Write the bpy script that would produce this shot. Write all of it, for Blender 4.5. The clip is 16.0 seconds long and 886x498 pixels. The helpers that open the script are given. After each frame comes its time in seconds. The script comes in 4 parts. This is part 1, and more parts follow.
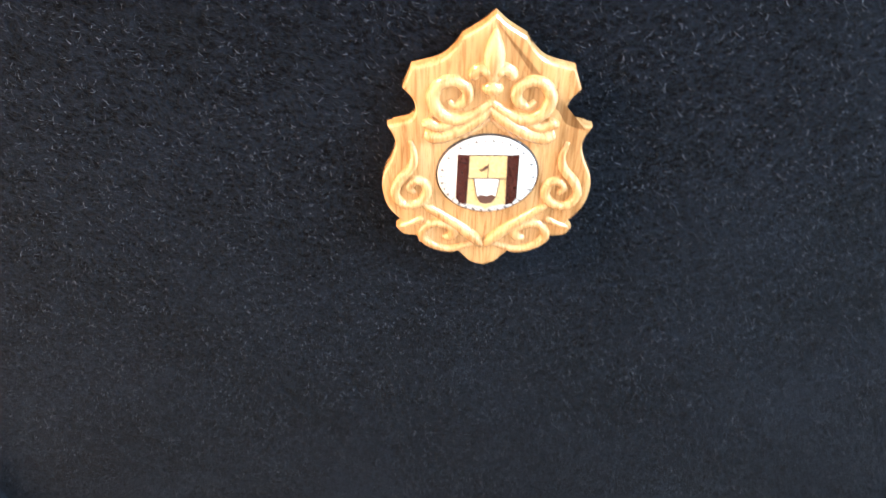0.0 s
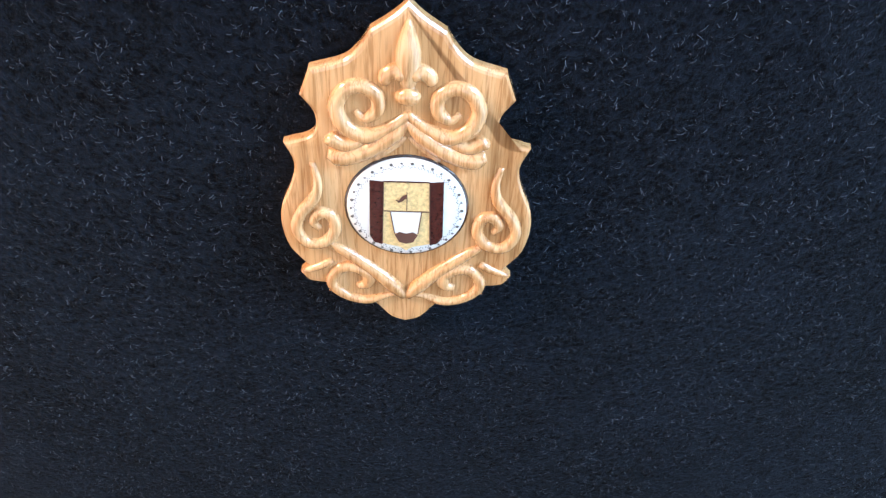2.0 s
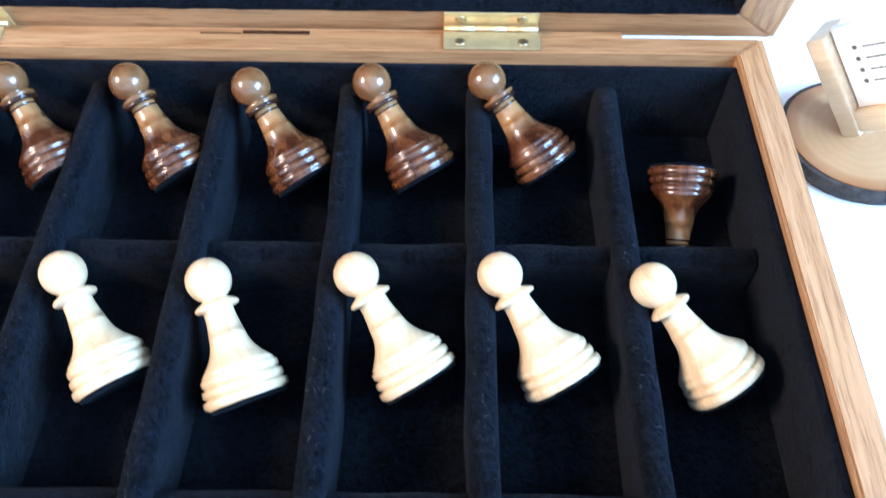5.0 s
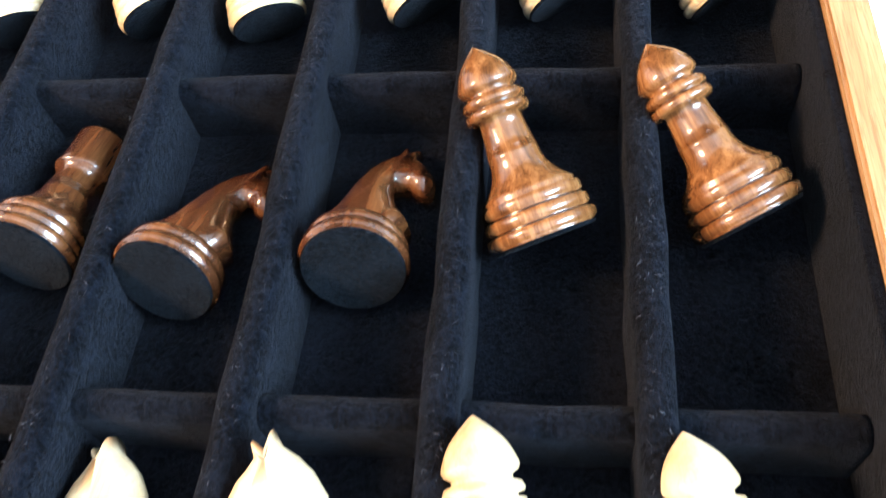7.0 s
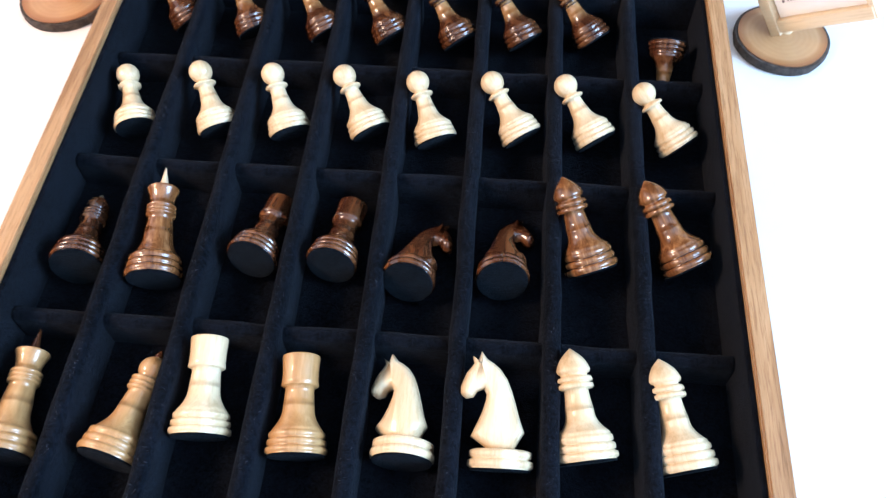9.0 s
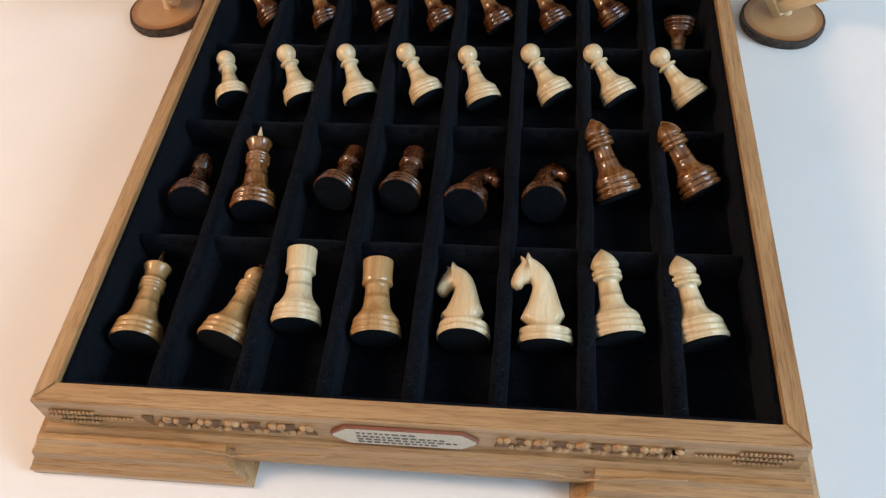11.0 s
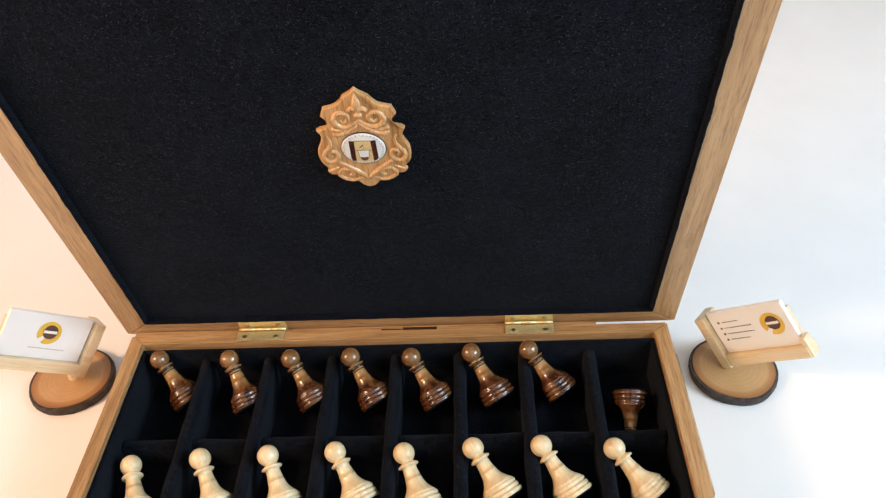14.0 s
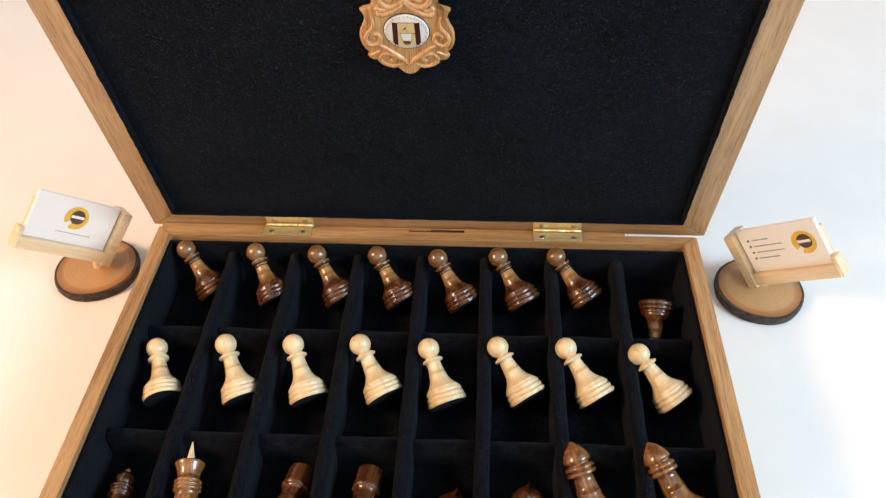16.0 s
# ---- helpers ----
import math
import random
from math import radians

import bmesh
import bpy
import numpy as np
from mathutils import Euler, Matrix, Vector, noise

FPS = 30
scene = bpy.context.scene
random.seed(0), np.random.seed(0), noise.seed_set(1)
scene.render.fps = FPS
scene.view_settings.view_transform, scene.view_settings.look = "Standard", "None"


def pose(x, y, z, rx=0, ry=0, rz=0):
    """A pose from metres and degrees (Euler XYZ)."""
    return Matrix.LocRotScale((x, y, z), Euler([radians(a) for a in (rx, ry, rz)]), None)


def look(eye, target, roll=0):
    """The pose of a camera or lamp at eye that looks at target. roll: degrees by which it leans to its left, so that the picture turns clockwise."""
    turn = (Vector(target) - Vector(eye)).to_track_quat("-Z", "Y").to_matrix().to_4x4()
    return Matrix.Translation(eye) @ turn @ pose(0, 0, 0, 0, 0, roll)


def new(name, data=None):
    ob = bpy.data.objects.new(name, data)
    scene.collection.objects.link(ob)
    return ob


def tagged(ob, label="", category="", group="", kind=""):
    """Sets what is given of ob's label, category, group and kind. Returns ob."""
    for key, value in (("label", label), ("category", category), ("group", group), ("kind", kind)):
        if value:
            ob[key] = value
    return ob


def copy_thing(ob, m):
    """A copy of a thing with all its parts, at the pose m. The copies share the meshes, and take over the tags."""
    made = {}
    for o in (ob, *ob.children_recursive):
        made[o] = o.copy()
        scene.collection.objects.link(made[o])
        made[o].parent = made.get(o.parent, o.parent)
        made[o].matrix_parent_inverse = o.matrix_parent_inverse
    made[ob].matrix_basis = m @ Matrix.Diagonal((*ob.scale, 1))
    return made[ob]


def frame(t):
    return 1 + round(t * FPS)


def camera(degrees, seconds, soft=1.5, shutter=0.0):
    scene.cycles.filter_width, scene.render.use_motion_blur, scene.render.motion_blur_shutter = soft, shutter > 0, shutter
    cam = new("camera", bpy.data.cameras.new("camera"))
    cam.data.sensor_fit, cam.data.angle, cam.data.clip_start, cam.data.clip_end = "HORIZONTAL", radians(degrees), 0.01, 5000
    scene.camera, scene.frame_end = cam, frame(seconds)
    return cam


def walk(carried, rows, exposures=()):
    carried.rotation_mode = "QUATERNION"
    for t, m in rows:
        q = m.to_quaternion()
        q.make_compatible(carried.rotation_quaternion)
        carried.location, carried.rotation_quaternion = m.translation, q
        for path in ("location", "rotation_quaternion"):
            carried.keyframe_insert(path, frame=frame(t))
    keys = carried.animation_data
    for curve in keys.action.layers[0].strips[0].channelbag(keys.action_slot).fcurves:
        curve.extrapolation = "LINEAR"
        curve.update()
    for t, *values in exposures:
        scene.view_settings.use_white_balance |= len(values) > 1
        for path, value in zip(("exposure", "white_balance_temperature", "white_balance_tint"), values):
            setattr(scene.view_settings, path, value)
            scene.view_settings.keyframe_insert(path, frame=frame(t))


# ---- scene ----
cam = camera(55.7, 16.0, soft=1.3, shutter=0.3)
PATH = [
    (0, (-0.0180, -0.3004, 0.4684), (-0.0103, 0.5495, -0.0586), 0.60),
    (0.5, (-0.0311, -0.2864, 0.4358), (-0.0092, 0.6240, 0.0226), 4.10),
    (1, (-0.0134, -0.2631, 0.4168), (0.0289, 0.6459, 0.0021), 3.80),
    (1.5, (0.0024, -0.2624, 0.4228), (0.0441, 0.6434, 0.0011), 2.70),
    (2, (0.0041, -0.2635, 0.4306), (0.0293, 0.6392, 0.0013), 2.20),
    (2.5, (0.0032, -0.2685, 0.4362), (0.0240, 0.6390, 0.0168), 2.00),
    (3, (0.0246, -0.2739, 0.4345), (0.0508, 0.6175, -0.0179), 1.60),
    (3.4, (0.0457, -0.2918, 0.4214), (0.0868, 0.5649, -0.0928), -1.16),
    (3.5, (0.0502, -0.2855, 0.4163), (0.0979, 0.5468, -0.1360), -1.05),
    (4, (0.0645, -0.2704, 0.4103), (0.1167, 0.4519, -0.2793), 0.06),
    (4.5, (0.0818, -0.2956, 0.3714), (0.1087, 0.3558, -0.3869), 0.48),
    (5, (0.1156, -0.3238, 0.3664), (0.1089, 0.2589, -0.4463), 0.25),
    (5.2, (0.1266, -0.3347, 0.3560), (0.1100, 0.2392, -0.4629), -0.06),
    (7.3, (0.1681, -0.4843, 0.2983), (0.0163, 0.0488, -0.5341), -12.53),
    (7.5, (0.1598, -0.5038, 0.2979), (0.0275, 0.0315, -0.5375), -10.18),
    (8, (0.1477, -0.5621, 0.3620), (0.0397, -0.0380, -0.4827), -8.70),
    (8.5, (0.1021, -0.5801, 0.5014), (0.0544, -0.0922, -0.3702), -1.62),
    (9, (0.0808, -0.6276, 0.5821), (0.0288, -0.0829, -0.2549), -0.84),
    (9.2, (0.0800, -0.6570, 0.5980), (0.0160, -0.0920, -0.2245), -1.00),
    (9.5, (0.0747, -0.6931, 0.6237), (0.0167, -0.1131, -0.1889), -1.12),
    (9.7, (0.0625, -0.7171, 0.6161), (0.0005, -0.1238, -0.1865), -1.02),
    (11.8, (0.0963, -0.7957, 0.6121), (-0.0153, -0.1866, -0.1732), -8.31),
    (12, (0.0907, -0.7749, 0.6263), (-0.0123, -0.1583, -0.1542), -8.48),
    (12.1, (0.0947, -0.7633, 0.6224), (-0.0099, -0.1346, -0.1483), -8.65),
    (12.5, (0.0861, -0.7183, 0.6472), (0.0089, -0.0448, -0.0879), -7.50),
    (13, (0.0768, -0.6504, 0.6620), (0.0038, 0.0560, -0.0421), -7.25),
    (13.5, (0.0804, -0.6086, 0.6900), (0.0239, 0.1408, 0.0302), -5.45),
    (14, (0.0851, -0.5899, 0.6915), (0.0447, 0.1776, 0.0518), -3.61),
    (14.5, (0.0756, -0.5794, 0.6898), (0.0291, 0.1818, 0.0429), -2.51),
    (15, (0.0728, -0.5760, 0.6962), (0.0160, 0.1642, 0.0261), -2.12),
    (15.5, (0.0686, -0.6037, 0.6609), (0.0115, 0.1377, -0.0078), -1.57),
    (16, (0.0628, -0.6150, 0.6557), (0.0129, 0.1093, -0.0320), -1.40),
]
EXPOSURES = [(0, 1.15, 6000, 5), (0.5, 0.85, 5550, 5), (1.0, 0.58, 5200, 4), (3, 0.58, 5000, 3), (4.0, 0.72, 4600, 0), (4.5, 0.7, 4450, 2), (5.2, 0.75, 4550, 5), (7.3, 1.3, 5900, 8), (8, 1.15, 5500, 8), (8.5, 0.85, 5200, 7), (9.0, 0.25, 5050, 8), (9.5, -0.1, 5150, 10), (11.8, -1.0, 6350, 5), (12.5, -0.8, 6350, 7), (13, -0.52, 6450, 8), (14, -0.3, 6500, 8), (16, -0.3, 6500, 8)]
walk(cam, [(t, look(eye, target, roll)) for t, eye, target, roll in PATH], EXPOSURES)

# ---- light: a window in the wall on the right, a warm lamp high on the left ----
world = bpy.data.worlds.new("world")
scene.world = world
world.use_nodes = True
world.node_tree.nodes["Background"].inputs[0].default_value = (0.9, 0.95, 1.0, 1)
world.node_tree.nodes["Background"].inputs[1].default_value = 0.20


def area_lamp(name, m, sx, sy, watts, colour):
    data = bpy.data.lights.new(name, "AREA")
    data.shape, data.size, data.size_y, data.energy, data.color = "RECTANGLE", sx, sy, watts, colour
    ob = new(name, data)
    ob.matrix_world = m
    return ob


area_lamp("window_daylight", look((2.15, -0.95, 1.35), (0, -0.45, 0.05)), 1.4, 1.1, 88, (0.70, 0.85, 1.0))
area_lamp("lamp_glow", look((-1.30, -0.58, 1.12), (-0.25, -0.15, 0)), 0.40, 0.40, 33, (1.0, 0.58, 0.31))


# ---- materials ----
def material(name, rough=0.5, metal=0.0, coat=0.0, sheen=0.0):
    mat = bpy.data.materials.new(name)
    mat.use_nodes = True
    bsdf = mat.node_tree.nodes["Principled BSDF"]
    bsdf.inputs["Roughness"].default_value = rough
    bsdf.inputs["Metallic"].default_value = metal
    bsdf.inputs["Coat Weight"].default_value = coat
    bsdf.inputs["Coat Roughness"].default_value = 0.07
    bsdf.inputs["Sheen Weight"].default_value = sheen
    return mat, mat.node_tree, bsdf


def link(tree, a, out, b, key):
    tree.links.new(a.outputs[out], b.inputs[key])


def coords(tree, scale, kind="Object", rot=(0, 0, 0)):
    tc = tree.nodes.new("ShaderNodeTexCoord")
    mp = tree.nodes.new("ShaderNodeMapping")
    mp.inputs["Scale"].default_value = scale
    mp.inputs["Rotation"].default_value = rot
    link(tree, tc, kind, mp, "Vector")
    return mp


def noise_node(tree, vec, scale, detail=4, rough=0.6, distort=0.0):
    n = tree.nodes.new("ShaderNodeTexNoise")
    n.inputs["Scale"].default_value = scale
    n.inputs["Detail"].default_value = detail
    n.inputs["Roughness"].default_value = rough
    n.inputs["Distortion"].default_value = distort
    link(tree, vec, "Vector", n, "Vector")
    return n


def ramp(tree, src, out, stops):
    r = tree.nodes.new("ShaderNodeValToRGB")
    el = r.color_ramp.elements
    while len(el) < len(stops):
        el.new(0.5)
    for e, (p, c) in zip(el, stops):
        e.position, e.color = p, (*c, 1)
    link(tree, src, out, r, "Fac")
    return r


def bump(tree, bsdf, src, out, strength, dist):
    b = tree.nodes.new("ShaderNodeBump")
    b.inputs["Strength"].default_value = strength
    b.inputs["Distance"].default_value = dist
    link(tree, src, out, b, "Height")
    link(tree, b, "Normal", bsdf, "Normal")


def mix_colours(tree, fac, fac_out, a, b, mode="MIX", amount=None):
    m = tree.nodes.new("ShaderNodeMix")
    m.data_type, m.blend_type = "RGBA", mode
    if amount is not None:
        m.inputs[0].default_value = amount
    else:
        link(tree, fac, fac_out, m, 0)
    tree.links.new(a, m.inputs[6])
    tree.links.new(b, m.inputs[7])
    return m


def wood(name, dark, mid, light, axis, rough=0.4, coat=0.3, fine=1.0, pores=True, wavy=0.8, veins=0.0):
    """Planked wood with the grain along an axis, and darker pores."""
    mat, tree, bsdf = material(name, rough, 0, coat)
    long = {"x": (1.2, 22, 22), "y": (22, 1.2, 22), "z": (22, 22, 1.2)}[axis]
    info = tree.nodes.new("ShaderNodeObjectInfo")
    vec = coords(tree, long)
    add = tree.nodes.new("ShaderNodeVectorMath")
    add.operation = "ADD"
    shift = tree.nodes.new("ShaderNodeVectorMath")
    shift.operation = "SCALE"
    shift.inputs["Scale"].default_value = 37.0
    comb = tree.nodes.new("ShaderNodeCombineXYZ")
    for k in "XYZ":
        link(tree, info, "Random", comb, k)
    link(tree, comb, "Vector", shift, 0)
    link(tree, vec, "Vector", add, 0)
    link(tree, shift, "Vector", add, 1)
    grain = noise_node(tree, add, 3.2 * fine, 5, 0.62, wavy)
    base = ramp(tree, grain, "Fac", [(0.28, dark), (0.5, mid), (0.72, light)])
    pore = noise_node(tree, add, 26 * fine, 3, 0.7, 0.2)
    lines = ramp(tree, pore, "Fac", [(0.36, (0.62, 0.56, 0.5)), (0.5, (1, 1, 1))])
    col = mix_colours(tree, None, None, base.outputs[0], lines.outputs[0], "MULTIPLY", 0.75 if pores else 0.25)
    if veins:
        vein = noise_node(tree, add, 11 * fine, 2, 0.5, 0.3)
        dark_line = ramp(tree, vein, "Fac", [(0.465, (1, 1, 1)), (0.5, (0.50, 0.36, 0.24)), (0.535, (1, 1, 1))])
        col = mix_colours(tree, None, None, col.outputs[2], dark_line.outputs[0], "MULTIPLY", veins)
    tree.links.new(col.outputs[2], bsdf.inputs["Base Color"])
    bump(tree, bsdf, pore, "Fac", 0.18 if pores else 0.05, 0.0006)
    return mat


def plain(name, colour, rough=0.5, metal=0.0, coat=0.0, vary=0.12, scale=60, bumps=0.08):
    mat, tree, bsdf = material(name, rough, metal, coat)
    n = noise_node(tree, coords(tree, (1, 1, 1)), scale, 5)
    lo = tuple(c * (1 - vary) for c in colour)
    hi = tuple(min(1, c * (1 + vary)) for c in colour)
    r = ramp(tree, n, "Fac", [(0.3, lo), (0.7, hi)])
    link(tree, r, "Color", bsdf, "Base Color")
    if bumps:
        bump(tree, bsdf, n, "Fac", bumps, 0.0005)
    return mat


def felt(name, lo, hi):
    """Napped dark cloth: two scales of tuft and a soft sheen."""
    mat, tree, bsdf = material(name, 0.95, 0, 0, 0.05)
    bsdf.inputs["Sheen Roughness"].default_value = 0.45
    bsdf.inputs["Sheen Tint"].default_value = (0.6, 0.7, 0.85, 1)
    bsdf.inputs["Specular IOR Level"].default_value = 0.05
    v = coords(tree, (1, 1, 1))
    a = noise_node(tree, v, 520, 4, 0.75, 0.6)
    b = noise_node(tree, v, 150, 4, 0.7, 1.5)
    c = noise_node(tree, v, 14, 3, 0.5)
    m1 = tree.nodes.new("ShaderNodeMath")
    m1.operation = "MULTIPLY_ADD"
    m1.inputs[1].default_value = 0.6
    link(tree, a, "Fac", m1, 0)
    m2 = tree.nodes.new("ShaderNodeMath")
    m2.operation = "MULTIPLY_ADD"
    m2.inputs[1].default_value = 0.45
    link(tree, b, "Fac", m2, 0)
    m3 = tree.nodes.new("ShaderNodeMath")
    m3.operation = "MULTIPLY"
    m3.inputs[1].default_value = 0.2
    link(tree, c, "Fac", m3, 0)
    link(tree, m3, 0, m2, 2)
    link(tree, m2, 0, m1, 2)
    r = ramp(tree, m1, 0, [(0.54, lo), (0.72, hi)])
    link(tree, r, "Color", bsdf, "Base Color")
    bump(tree, bsdf, m1, 0, 1.0, 0.0022)
    return mat


OAK_X = wood("oak_along_x", (0.30, 0.16, 0.06), (0.45, 0.265, 0.115), (0.55, 0.35, 0.17), "x", veins=0.35)
OAK_Y = wood("oak_along_y", (0.30, 0.16, 0.06), (0.45, 0.265, 0.115), (0.55, 0.35, 0.17), "y", veins=0.35)
OAK_V = wood("oak_crest", (0.46, 0.225, 0.080), (0.64, 0.355, 0.145), (0.74, 0.460, 0.220), "y", 0.22, 1.0, 1.6, veins=0.5)
MAPLE = wood("pale_turned_wood", (0.60, 0.430, 0.215), (0.74, 0.590, 0.355), (0.82, 0.710, 0.490), "z", 0.34, 0.45, 1.5, False)
TAN = wood("tan_turned_wood", (0.36, 0.19, 0.065), (0.48, 0.28, 0.105), (0.60, 0.39, 0.175), "z", 0.33, 0.7, 1.5, False)
WALNUT = wood("brown_turned_wood", (0.026, 0.009, 0.004), (0.080, 0.029, 0.010), (0.20, 0.088, 0.030), "z", 0.26, 1.0, 1.6, False)

# lit copy of the brown wood, lighter for bishops and king lying less deep
WALNUT_LIT = wood("lit_brown_turned_wood", (0.070, 0.026, 0.008), (0.200, 0.085, 0.026), (0.42, 0.215, 0.080), "z", 0.26, 1.0, 2.2, False, veins=0.6)


def neck_gleam():
    """Brown pawn wood: dark at the foot, the lamp's gleam on neck and head painted paler."""
    mat = WALNUT.copy()
    mat.name = "two_tone_turned_wood"
    tree = mat.node_tree
    bsdf = next(n for n in tree.nodes if n.type == "BSDF_PRINCIPLED")
    old = bsdf.inputs["Base Color"].links[0].from_socket
    v = coords(tree, (1, 1, 1))
    sep = tree.nodes.new("ShaderNodeSeparateXYZ")
    link(tree, v, "Vector", sep, 0)
    n = noise_node(tree, v, 90, 3)
    m = tree.nodes.new("ShaderNodeMath")
    m.operation = "MULTIPLY_ADD"
    m.inputs[1].default_value = 0.006
    link(tree, n, "Fac", m, 0)
    link(tree, sep, "Z", m, 2)
    # mask by height for the painted gleam: full on the neck, weaker on the head
    r = ramp(tree, m, 0, [(0.0245, (0, 0, 0)), (0.0325, (1, 1, 1)), (0.0412, (1, 1, 1)), (0.0425, (0.42, 0.42, 0.42))])
    pale = ramp(tree, n, "Fac", [(0.3, (0.24, 0.120, 0.040)), (0.7, (0.46, 0.275, 0.110))])
    c = mix_colours(tree, r, "Color", old, pale.outputs[0])
    tree.links.new(c.outputs[2], bsdf.inputs["Base Color"])
    return mat


WALNUT_PAWN = neck_gleam()
RING_DARK = plain("burnt_ring", (0.03, 0.012, 0.006), 0.25, 0, 0.7)
FELT = felt("black_blue_felt", (0.0008, 0.0010, 0.0017), (0.0074, 0.0097, 0.0158))
FELT_BASE = felt("piece_felt", (0.0010, 0.0020, 0.0032), (0.0050, 0.0085, 0.0130))
BRASS = plain("brass", (0.82, 0.68, 0.34), 0.46, 0.75, 0, 0.08, 200)
STEEL = plain("screw_metal", (0.55, 0.48, 0.32), 0.35, 1.0)
CLOTH = plain("white_sheet", (0.86, 0.855, 0.845), 0.85, 0, 0, 0.02, 8, 0.05)
WALLPAINT = plain("wall_paint", (0.78, 0.77, 0.75), 0.9, 0, 0, 0.03, 6, 0.05)
CARD = plain("card_paper", (0.84, 0.83, 0.80), 0.55, 0, 0, 0.01)
INK = plain("brown_ink", (0.10, 0.045, 0.03), 0.6)
INK_GREY = plain("grey_ink", (0.12, 0.11, 0.10), 0.6)
YELLOW = plain("yellow_print", (0.72, 0.46, 0.06), 0.55)
CREAM = plain("cream_print", (0.56, 0.51, 0.40), 0.4, 0, 0.3, 0.25, 700, 0)
# darker brown that paints the shade of carved recesses; nothing is cut in
RECESS_SHADE = plain("recess_shade_wood", (0.17, 0.085, 0.038), 0.6, 0, 0, 0.3, 300)
ENAMEL = plain("white_enamel", (0.80, 0.79, 0.76), 0.2, 0, 0.6, 0.02)
GOLD_PRINT = plain("gold_print", (0.74, 0.55, 0.25), 0.3, 0, 0.6, 0.3, 900, 0)
MAROON = plain("maroon_print", (0.06, 0.018, 0.014), 0.25, 0, 0.6, 0.4, 1200, 0)
RED = plain("red_print", (0.24, 0.085, 0.05), 0.4)
BARK = plain("bark", (0.055, 0.045, 0.038), 0.95, 0, 0, 0.6, 160, 1.0)
HOLDER = wood("pale_holder_wood", (0.66, 0.49, 0.28), (0.76, 0.60, 0.37), (0.82, 0.68, 0.46), "x", 0.4, 0.5, 1.0, False)


def slice_wood():
    """The cut face of a branch: growth rings round the heart."""
    mat, tree, bsdf = material("slice_wood", 0.36, 0, 0.7)
    v = coords(tree, (1, 1, 1))
    w = tree.nodes.new("ShaderNodeTexWave")
    w.wave_type, w.rings_direction = "RINGS", "Z"
    w.inputs["Scale"].default_value = 60
    w.inputs["Distortion"].default_value = 2.5
    w.inputs["Detail"].default_value = 3
    link(tree, v, "Vector", w, "Vector")
    n = noise_node(tree, v, 25, 4)
    r = ramp(tree, w, "Fac", [(0.0, (0.545, 0.33, 0.15)), (1.0, (0.565, 0.35, 0.165))])
    s = ramp(tree, n, "Fac", [(0.3, (0.85, 0.8, 0.75)), (0.7, (1, 1, 1))])
    m = mix_colours(tree, None, None, r.outputs[0], s.outputs[0], "MULTIPLY", 1.0)
    dist = tree.nodes.new("ShaderNodeVectorMath")
    dist.operation = "LENGTH"
    link(tree, v, "Vector", dist, 0)
    rim = ramp(tree, dist, "Value", [(0.0370, (1, 1, 1)), (0.0395, (0.74, 0.60, 0.48)), (0.0440, (0.62, 0.45, 0.34))])
    m = mix_colours(tree, None, None, m.outputs[2], rim.outputs[0], "MULTIPLY", 1.0)
    tree.links.new(m.outputs[2], bsdf.inputs["Base Color"])
    return mat


SLICE = slice_wood()


# ---- mesh helpers ----
def empty(name, m, label, category, group=""):
    ob = new(name)
    ob.empty_display_size = 0.02
    ob.matrix_world = m
    return tagged(ob, label, category, group)


def part(name, bm, mat, parent=None, label="", smooth=False, m=None):
    me = bpy.data.meshes.new(name)
    bm.normal_update()
    if smooth:
        for f in bm.faces:
            f.smooth = True
    bm.to_mesh(me)
    bm.free()
    me.materials.append(mat)
    ob = new(name, me)
    if parent is not None:
        ob.parent = parent
    if m is not None:
        ob.matrix_basis = m
    if label:
        tagged(ob, label)
    return ob


def box_into(bm, x0, x1, y0, y1, z0, z1, bevel=0.0, m=None):
    r = bmesh.ops.create_cube(bm, size=1)
    vs = r["verts"]
    for v in vs:
        v.co = Vector((x0 + (v.co.x + 0.5) * (x1 - x0), y0 + (v.co.y + 0.5) * (y1 - y0), z0 + (v.co.z + 0.5) * (z1 - z0)))
    if bevel:
        es = list({e for v in vs for e in v.link_edges})
        r2 = bmesh.ops.bevel(bm, geom=es, offset=bevel, segments=2, affect="EDGES", profile=0.6)
        vs = list({v for f in r2["faces"] for v in f.verts} | {v for v in vs if v.is_valid})
    if m is not None:
        for v in vs:
            v.co = m @ v.co
    return vs


def box(x0, x1, y0, y1, z0, z1, bevel=0.0, m=None):
    bm = bmesh.new()
    box_into(bm, x0, x1, y0, y1, z0, z1, bevel, m)
    return bm


def lathe(profile, segs=40):
    """A turned solid round z, from rows of (height, radius)."""
    bm = bmesh.new()
    rings = []
    for z, r in profile:
        if r < 1e-5:
            rings.append([bm.verts.new((0, 0, z))])
        else:
            rings.append([bm.verts.new((r * math.cos(2 * math.pi * i / segs), r * math.sin(2 * math.pi * i / segs), z)) for i in range(segs)])
    for a, b in zip(rings, rings[1:]):
        for i in range(segs):
            j = (i + 1) % segs
            if len(a) == 1 and len(b) == 1:
                continue
            if len(a) == 1:
                bm.faces.new((a[0], b[j], b[i]))
            elif len(b) == 1:
                bm.faces.new((a[i], a[j], b[0]))
            else:
                bm.faces.new((a[i], a[j], b[j], b[i]))
    if len(rings[0]) > 1:
        bm.faces.new(list(reversed(rings[0])))
    if len(rings[-1]) > 1:
        bm.faces.new(rings[-1])
    bmesh.ops.recalc_face_normals(bm, faces=bm.faces)
    return bm


